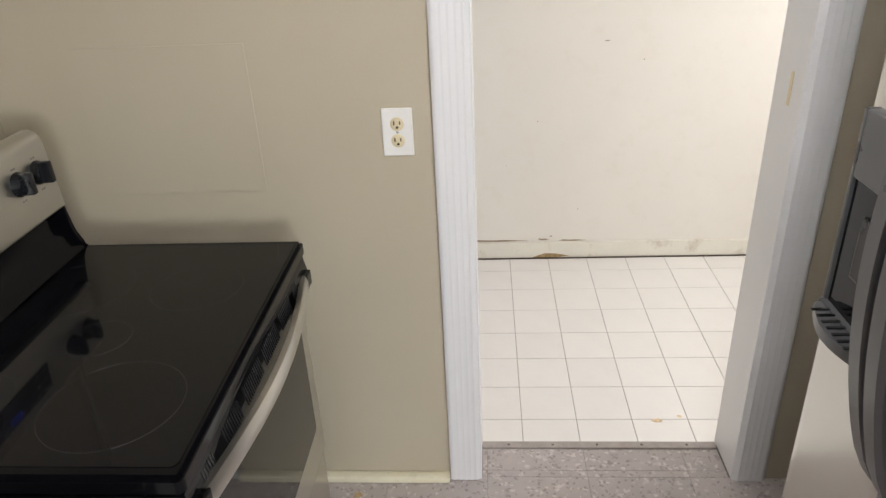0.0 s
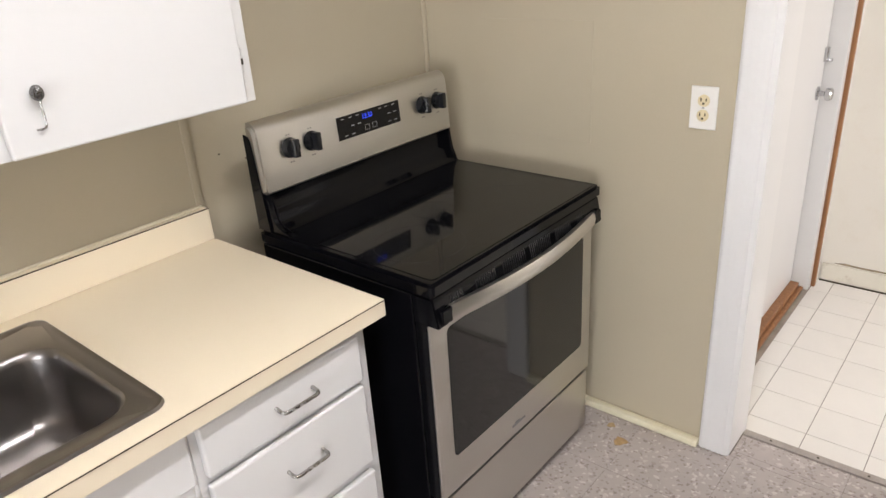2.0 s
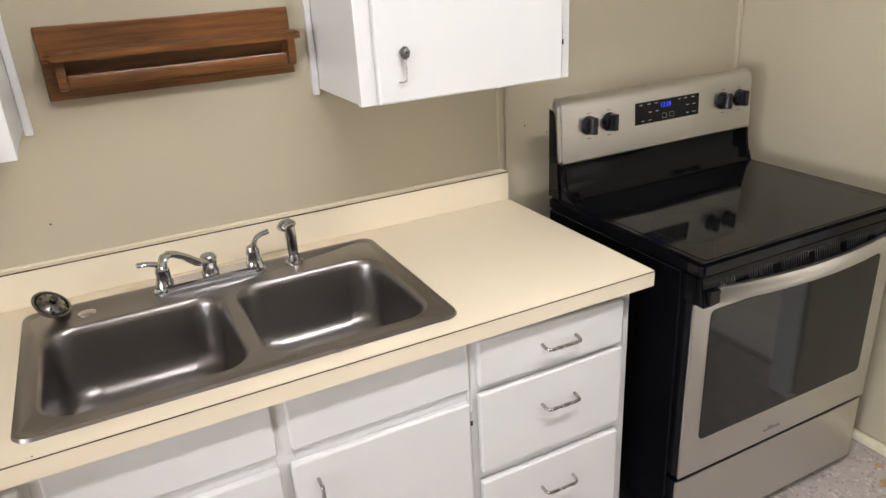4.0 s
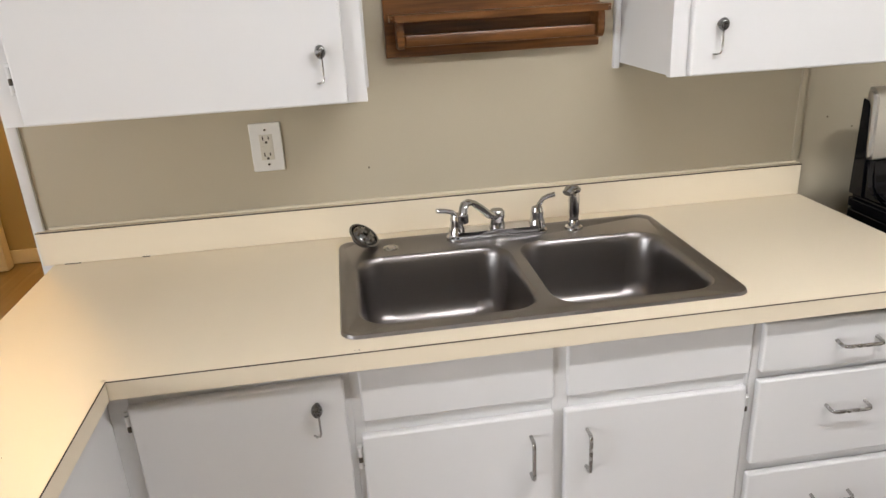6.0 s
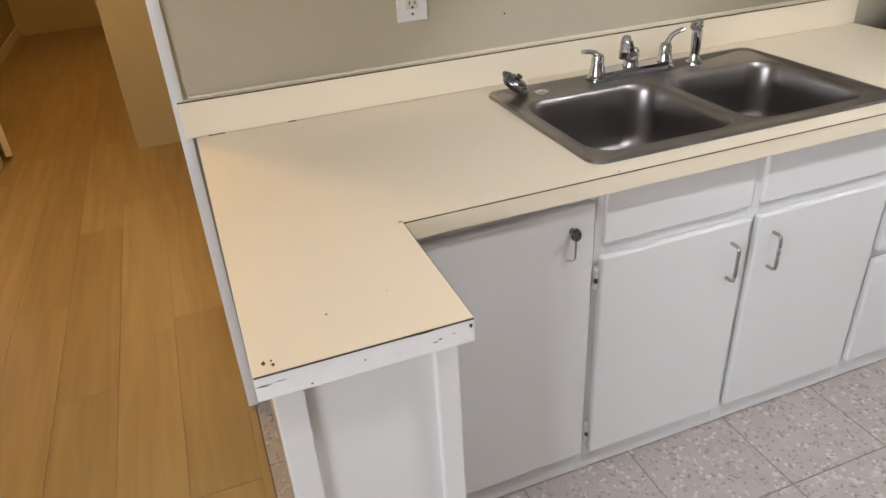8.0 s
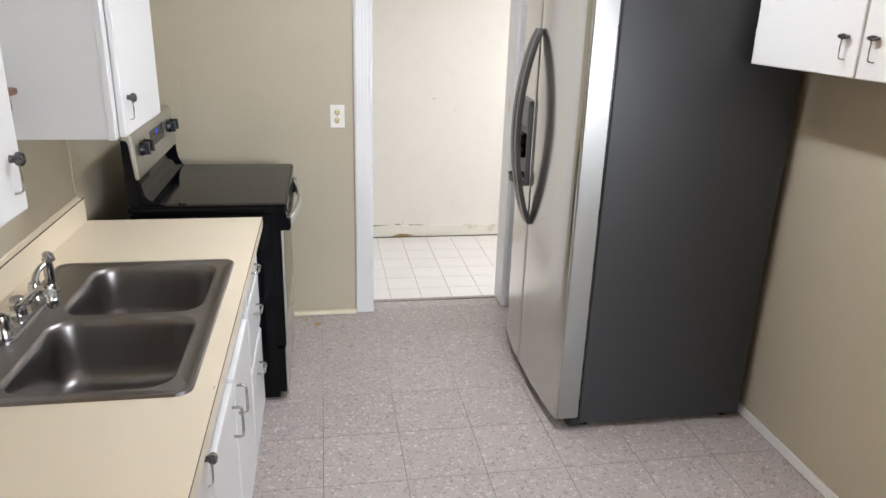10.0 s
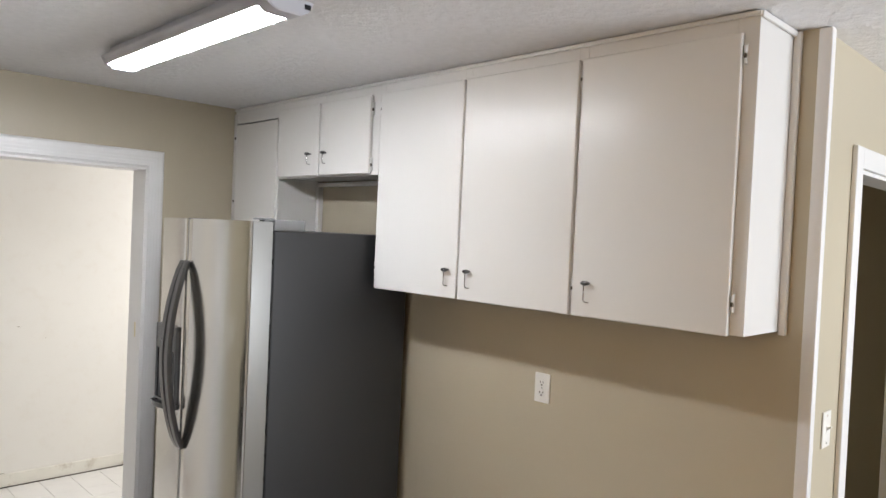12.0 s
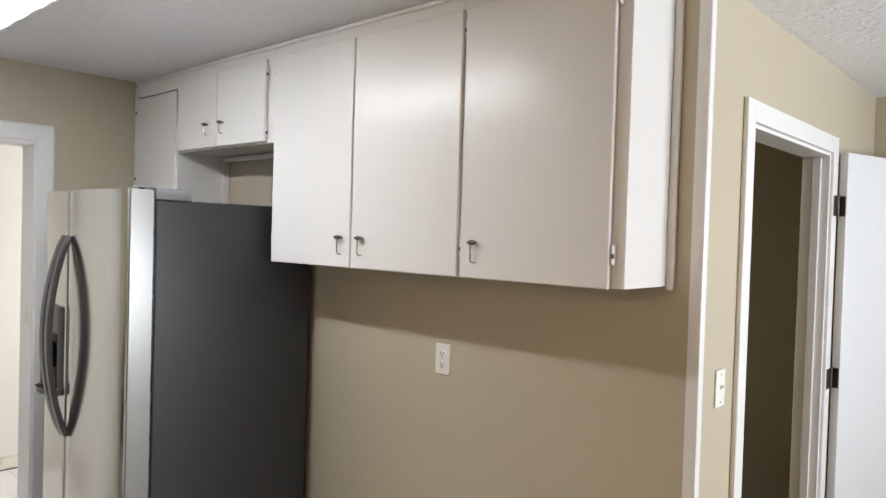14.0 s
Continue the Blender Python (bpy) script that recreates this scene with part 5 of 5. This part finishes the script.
clock.matrix_local = Matrix.Translation(on_console(-0.541, 0.113, 0.0018) - ORIGIN[display]) @ rot
tagged(clock, "blue lit clock digits")
# front
part("vent_trim", prism(bmesh.new(), [(0.700, 0.784), (0.771, 0.784), (0.774, 0.790), (0.760, 0.857), (0.700, 0.857)], "y", SY0 + 0.006, SY1 - 0.006, bevel=0.003), BLACK, stove, "black vent trim")
bm = bmesh.new()
for c, k in ((-0.845, 6), (-0.735, 10), (-0.615, 12), (-0.495, 12), (-0.38, 10), (-0.29, 4)):
    for i in range(k):
        y = c + (i - k / 2) * 0.0085
        prism(bm, [(0.758, 0.808), (0.7712, 0.808), (0.7635, 0.845), (0.758, 0.845)], "y", y, y + 0.0030)
tagged(part("vent_rib", bm, BURNER, stove, "grey vent slot ribs"), kind="stuff")
DX = 0.744
oven = part("oven_door", boxes((DX - 0.008, DX, SY0 + 0.008, SY1 - 0.008, 0.266, 0.782), bevel=0.003), STEELH, stove, "stainless oven door")
part("door_core", boxes((0.7005, DX - 0.0085, SY0 + 0.010, SY1 - 0.010, 0.264, 0.7825)), BLACK, oven)
bm = bmesh.new()
prism(bm, rounded(SY0 + 0.066, SY1 - 0.062, 0.372, 0.752, 0.016, 4), "x", DX - 0.001, DX + 0.0015)
part("window", bm, OVENGLASS, oven, "dark glass oven window")
bm = bmesh.new()
hpts = []
for i in range(15):
    s = i / 14
    y = SY0 + 0.040 + s * (SY1 - SY0 - 0.08)
    hpts.append((DX + 0.022 + 0.036 * math.sin(math.pi * s), y, 0.806))
sweep(bm, hpts, [(-0.007, -0.021), (0.005, -0.021), (0.009, -0.012), (0.010, 0), (0.009, 0.012), (0.005, 0.021), (-0.007, 0.021)])
hd = part("handle", bm, STEELH, oven, "bowed stainless handle")
for y in (SY0 + 0.036, SY1 - 0.036):
    part("handle_bracket", boxes((DX + 0.0005, DX + 0.034, y - 0.018, y + 0.018, 0.790, 0.827), bevel=0.003), BLACK, oven)
part("emblem", boxes((DX + 0.0002, DX + 0.0014, -0.615, -0.550, 0.298, 0.305), (DX + 0.0002, DX + 0.0012, -0.60, -0.58, 0.305, 0.311)), PRINT, oven, "small raised emblem bar")
sd = part("storage_drawer", boxes((0.730, 0.738, SY0 + 0.008, SY1 - 0.008, 0.035, 0.250), bevel=0.003), STEELH, stove, "stainless storage drawer")
part("drawer_core", boxes((0.7005, 0.7295, SY0 + 0.010, SY1 - 0.010, 0.037, 0.248)), BLACK, sd)

# ---- refrigerator ----
HINGEGREY = paint("grey_hinge_plastic", (0.19, 0.19, 0.195), 0.4, vary=0.04)
fr = thing("refrigerator", (2.25, -0.9, 0), "stainless side-by-side refrigerator with dark grey sides", "refrigerator")
FY0, FY1, FS = -1.318, -0.520, -0.792
part("cabinet_body", boxes((1.940, 2.665, FY0 + 0.004, FY1, 0.03, 1.742), bevel=0.006), FRIDGE_SIDE, fr, "dark grey textured cabinet")
part("base_grille", boxes((1.90, 1.96, FY0 + 0.02, FY1 - 0.02, 0.008, 0.052), bevel=0.003), PLASTIC, fr, "black base grille")
for x in (1.98, 2.62):
    for y in (FY0 + 0.05, FY1 - 0.05):
        part("foot", rod(bmesh.new(), (x, y, 0.003), (x, y, 0.031), 0.018), PLASTIC, fr)


def fridge_door(y0, y1):
    """Bowed stainless door: a ring in plan, extruded upward."""
    def front(y):
        t = (y - (FY0 + FY1) / 2) / ((FY1 - FY0) / 2)
        return 1.816 + 0.018 * t * t
    r = 0.010
    ring = [(1.930, y0), (1.930, y1)]
    for k in (0, 1, 2):
        q = k * math.pi / 6
        ring.append((front(y1) + r * (1 - math.sin(q)), y1 - r * (1 - math.cos(q))))
    for i in range(13):
        y = y1 - r - (y1 - y0 - 2 * r) * i / 12
        ring.append((front(y), y))
    for k in (2, 1, 0):
        q = k * math.pi / 6
        ring.append((front(y0) + r * (1 - math.sin(q)), y0 + r * (1 - math.cos(q))))
    bm = bmesh.new()
    prism(bm, ring, "z", 0.058, 1.779, bevel=0.004)
    return bm


FN = -0.478
right = part("fridge_door", fridge_door(FY0, FS - 0.004), STEEL, fr, "bowed brushed stainless door")
left = part("freezer_door", fridge_door(FS + 0.004, FN), STEEL, fr, "bowed brushed stainless door with a dispenser")
for door in (right, left):
    door.data.materials.append(DOORSIDE)
    for poly in door.data.polygons:
        if abs(poly.normal.y) > 0.95:
            poly.material_index = 1
part("gasket", boxes((1.9305, 1.9395, FY0 + 0.006, FN - 0.02, 0.075, 1.735)), PLASTIC, fr)
for y0, y1 in ((FY0 + 0.004, FY0 + 0.05), (FN - 0.05, FN - 0.004)):
    part("hinge_cover", boxes((1.9385, 2.085, y0 - 0.002, y1 + 0.04, 1.7435, 1.788) if y0 < -1 else (1.935, 2.045, y0 - 0.05, y1 - 0.045, 1.7435, 1.783), bevel=0.004), HINGEGREY, fr, "grey top hinge cover")
part("hinge_tongue", boxes((1.872, 1.9390, FY0 + 0.003, FY0 + 0.060, 1.7845, 1.7925), bevel=0.002), HINGEGREY, fr, "grey hinge plate over the door")
part("hinge_pin", rod(bmesh.new(), (1.895, FY0 + 0.025, 1.7795), (1.895, FY0 + 0.025, 1.7843), 0.012), PLASTIC, fr, "dark hinge pin")
for y, door in ((FS - 0.026, right), (FS + 0.026, left)):
    bm = bmesh.new()
    pts = []
    for i in range(21):
        s = i / 20
        bow = math.sin(math.pi * s) ** 0.75
        pts.append((1.814 - 0.078 * bow, y + (FS - y) * 0.25 * (1 - bow), 0.758 + s * 0.83))
    sweep(bm, pts, [(-0.016, -0.010), (0.016, -0.010), (0.019, 0.0), (0.013, 0.012), (-0.013, 0.012), (-0.019, 0.0)], up=(1, 0, 0))
    part("handle", bm, HANDLE_GREY, door, "bowed grey handle")
dy0, dy1 = -0.735, -0.520
part("dispenser_bezel", boxes((1.806, 1.830, dy0, dy0 + 0.010, 0.935, 1.285), (1.806, 1.830, dy1 - 0.010, dy1, 0.935, 1.285), (1.806, 1.830, dy0 + 0.0105, dy1 - 0.0105, 1.17, 1.285),
                              (1.800, 1.830, dy0, dy1, 0.908, 0.9345), bevel=0.003), DARKGREY, left, "dark grey dispenser bezel")
part("dispenser_recess", boxes((1.8125, 1.8205, dy0 + 0.011, dy1 - 0.011, 0.935, 1.169)), GLASS, left, "dark dispenser recess")
bm = bmesh.new()
prism(bm, [(1.808, dy0 + 0.01)] + [(1.790 - 0.025 * math.sin(math.pi * i / 10), dy0 + 0.01 + (dy1 - dy0 - 0.02) * i / 10) for i in range(11)] + [(1.808, dy1 - 0.01)], "z", 0.912, 0.932, bevel=0.003)
part("drip_tray", bm, DARKGREY, left, "curved drip tray")
bm = bmesh.new()
for i in range(7):
    y = dy0 + 0.05 + i * 0.02
    box(bm, 1.772, 1.803, y, y + 0.006, 0.9325, 0.935)
part("tray_grille", bm, PLASTIC, left)
part("paddle", boxes((1.798, 1.811, -0.66, -0.60, 1.02, 1.13), bevel=0.004), PLASTIC, left)
part("emblem", lathe(bmesh.new(), [(0.012, 0), (0.011, 0.002), (0.001, 0.0022)], (1.8315, -1.24, 1.70), (-1, 0, 0), 16), NICKEL, right, "small round emblem")


# ---- floors ----
def tile_mesh(name, w, d, h, chamfer, material, cache={}):
    key = (name, round(w, 4), round(d, 4))
    if key not in cache:
        bm = bmesh.new()
        lo = [bm.verts.new((x, y, 0)) for x, y in ((0, 0), (w, 0), (w, d), (0, d))]
        mi = [bm.verts.new((x, y, h - chamfer)) for x, y in ((0, 0), (w, 0), (w, d), (0, d))]
        hi = [bm.verts.new((x, y, h)) for x, y in ((chamfer, chamfer), (w - chamfer, chamfer), (w - chamfer, d - chamfer), (chamfer, d - chamfer))]
        for a, b in ((lo, mi), (mi, hi)):
            for j in range(4):
                bm.faces.new((a[j], a[(j + 1) % 4], b[(j + 1) % 4], b[j]))
        bm.faces.new(hi)
        me = bpy.data.meshes.new(name)
        bm.to_mesh(me)
        bm.free()
        me.materials.append(material)
        cache[key] = me
    return cache[key]


def tile_floor(parent, name, material, x0, x1, y0, y1, ox, oy, px, py, gap, h, chamfer, top, jitter=0.0):
    rr = random.Random(7)
    i0, i1 = math.floor((x0 - ox) / px), math.ceil((x1 - ox) / px)
    j0, j1 = math.floor((y0 - oy) / py), math.ceil((y1 - oy) / py)
    for i in range(i0, i1):
        for j in range(j0, j1):
            a, b = max(x0, ox + i * px) + gap / 2, min(x1, ox + (i + 1) * px) - gap / 2
            c, d = max(y0, oy + j * py) + gap / 2, min(y1, oy + (j + 1) * py) - gap / 2
            if b - a < 0.01 or d - c < 0.01:
                continue
            ob = new(name, tile_mesh(name, b - a, d - c, h, chamfer, material))
            ob.location = (a, c, top - h + rr.uniform(-jitter, jitter))
            ob.parent = parent


floor_kitchen = structure("floor_kitchen", boxes((-0.12, 2.82, -3.08, 0.12, -0.10, -0.0012)), GROUT, "worn speckled grey vinyl tile kitchen floor", "floor")
tile_floor(floor_kitchen, "vinyl_tile", VCT, 0.0, 2.70, -3.08, -0.9285, 0.884, -1.240, 0.3068, 0.3115, 0.0030, 0.004, 0.0006, 0.0, 0.00025)
tile_floor(floor_kitchen, "vinyl_tile", VCT, 0.0, 2.70, -0.9285, NY, 0.884, -1.240, 0.3068, 0.3115, 0.0012, 0.004, 0.0003, 0.0, 0.0001)
tile_floor(floor_kitchen, "vinyl_tile", VCT, ND0 + 0.005, ND1 - 0.005, NY, 0.100, 0.884, -1.240, 0.3068, 0.3115, 0.0012, 0.004, 0.0003, 0.0)
rng = random.Random(11)
for cx, cy, s, colour in ((0.86, -0.16, 0.03, (0.42, 0.27, 0.12)), (0.80, -0.10, 0.018, (0.44, 0.31, 0.16))):
    ring = [(cx + s * rng.uniform(0.5, 1.1) * math.cos(t * 0.57), cy + s * rng.uniform(0.4, 0.9) * math.sin(t * 0.57)) for t in range(11)]
    part("floor_stain", prism(bmesh.new(), ring, "z", -0.0005, 0.0006), paint("rust_stain", colour, 0.6, vary=0.3, scale=60), floor_kitchen, "small rusty stain")

floor_laundry = structure("floor_laundry", boxes((0.86, 3.90, 0.12, 1.70, LF - 0.10, LF - 0.0005)), GREYJOINT, "white square tile laundry floor", "floor")
tile_floor(floor_laundry, "square_tile", WHITETILE, 1.034, 3.83, 0.130, LY, 1.117, 0.375, 0.1985, 0.1885, 0.0024, 0.004, 0.0008, LF + 0.003, 0.0001)
for cx, cy, s in ((1.80, 0.368, 0.018), (1.885, 0.392, 0.012)):
    ring = [(cx + s * rng.uniform(0.6, 1.2) * math.cos(t * 0.63), cy + s * rng.uniform(0.4, 0.8) * math.sin(t * 0.63)) for t in range(10)]
    part("floor_stain", prism(bmesh.new(), ring, "z", LF + 0.0025, LF + 0.0036), paint("laundry_stain", (0.62, 0.47, 0.28), 0.6, vary=0.3, scale=60), floor_laundry, "small brown scuff")

floor_wood = structure("floor_wood", boxes((-7.0, 5.3, -8.2, -3.08, -0.10, -0.003)), GROUT, "honey coloured wood plank floor", "floor")
rng = random.Random(5)
rest = bmesh.new()
PW = 0.185
row = 0
y = -8.1
while y < -3.082:
    x = -7.0 + rng.uniform(-1.2, 0)
    while x < 5.3:
        L = rng.choice((0.9, 1.1, 1.22, 1.22))
        a, b, c, d = max(x, -7.0) + 0.0004, min(x + L, 5.3) - 0.0004, y + 0.0004, min(y + PW, -3.081) - 0.0004
        if b - a > 0.02 and d - c > 0.01:
            if b > -3.6 and a < 0.6 and c > -4.8:
                ob = new("plank", tile_mesh("plank", b - a, d - c, 0.008, 0.0005, PLANK))
                ob.location = (a, c, -0.008 + 0.0)
                ob.parent = floor_wood
            else:
                vs = [rest.verts.new(p) for p in ((a, c, 0), (b, c, 0), (b, d, 0), (a, d, 0), (a, c, -0.008), (b, c, -0.008), (b, d, -0.008), (a, d, -0.008))]
                for q in ((0, 1, 2, 3), (0, 4, 5, 1), (1, 5, 6, 2), (2, 6, 7, 3), (3, 7, 4, 0)):
                    rest.faces.new([vs[k] for k in q])
        x += L
    y += PW
tagged(part("far_planks", rest, PLANK, floor_wood), kind="stuff")
ground = structure("ground", boxes((-60, 60, -60, 60, -0.55, -0.25)), paint("lawn_ground", (0.10, 0.12, 0.05), 0.9, vary=0.3, scale=0.5), "grassy ground outside", "ground")
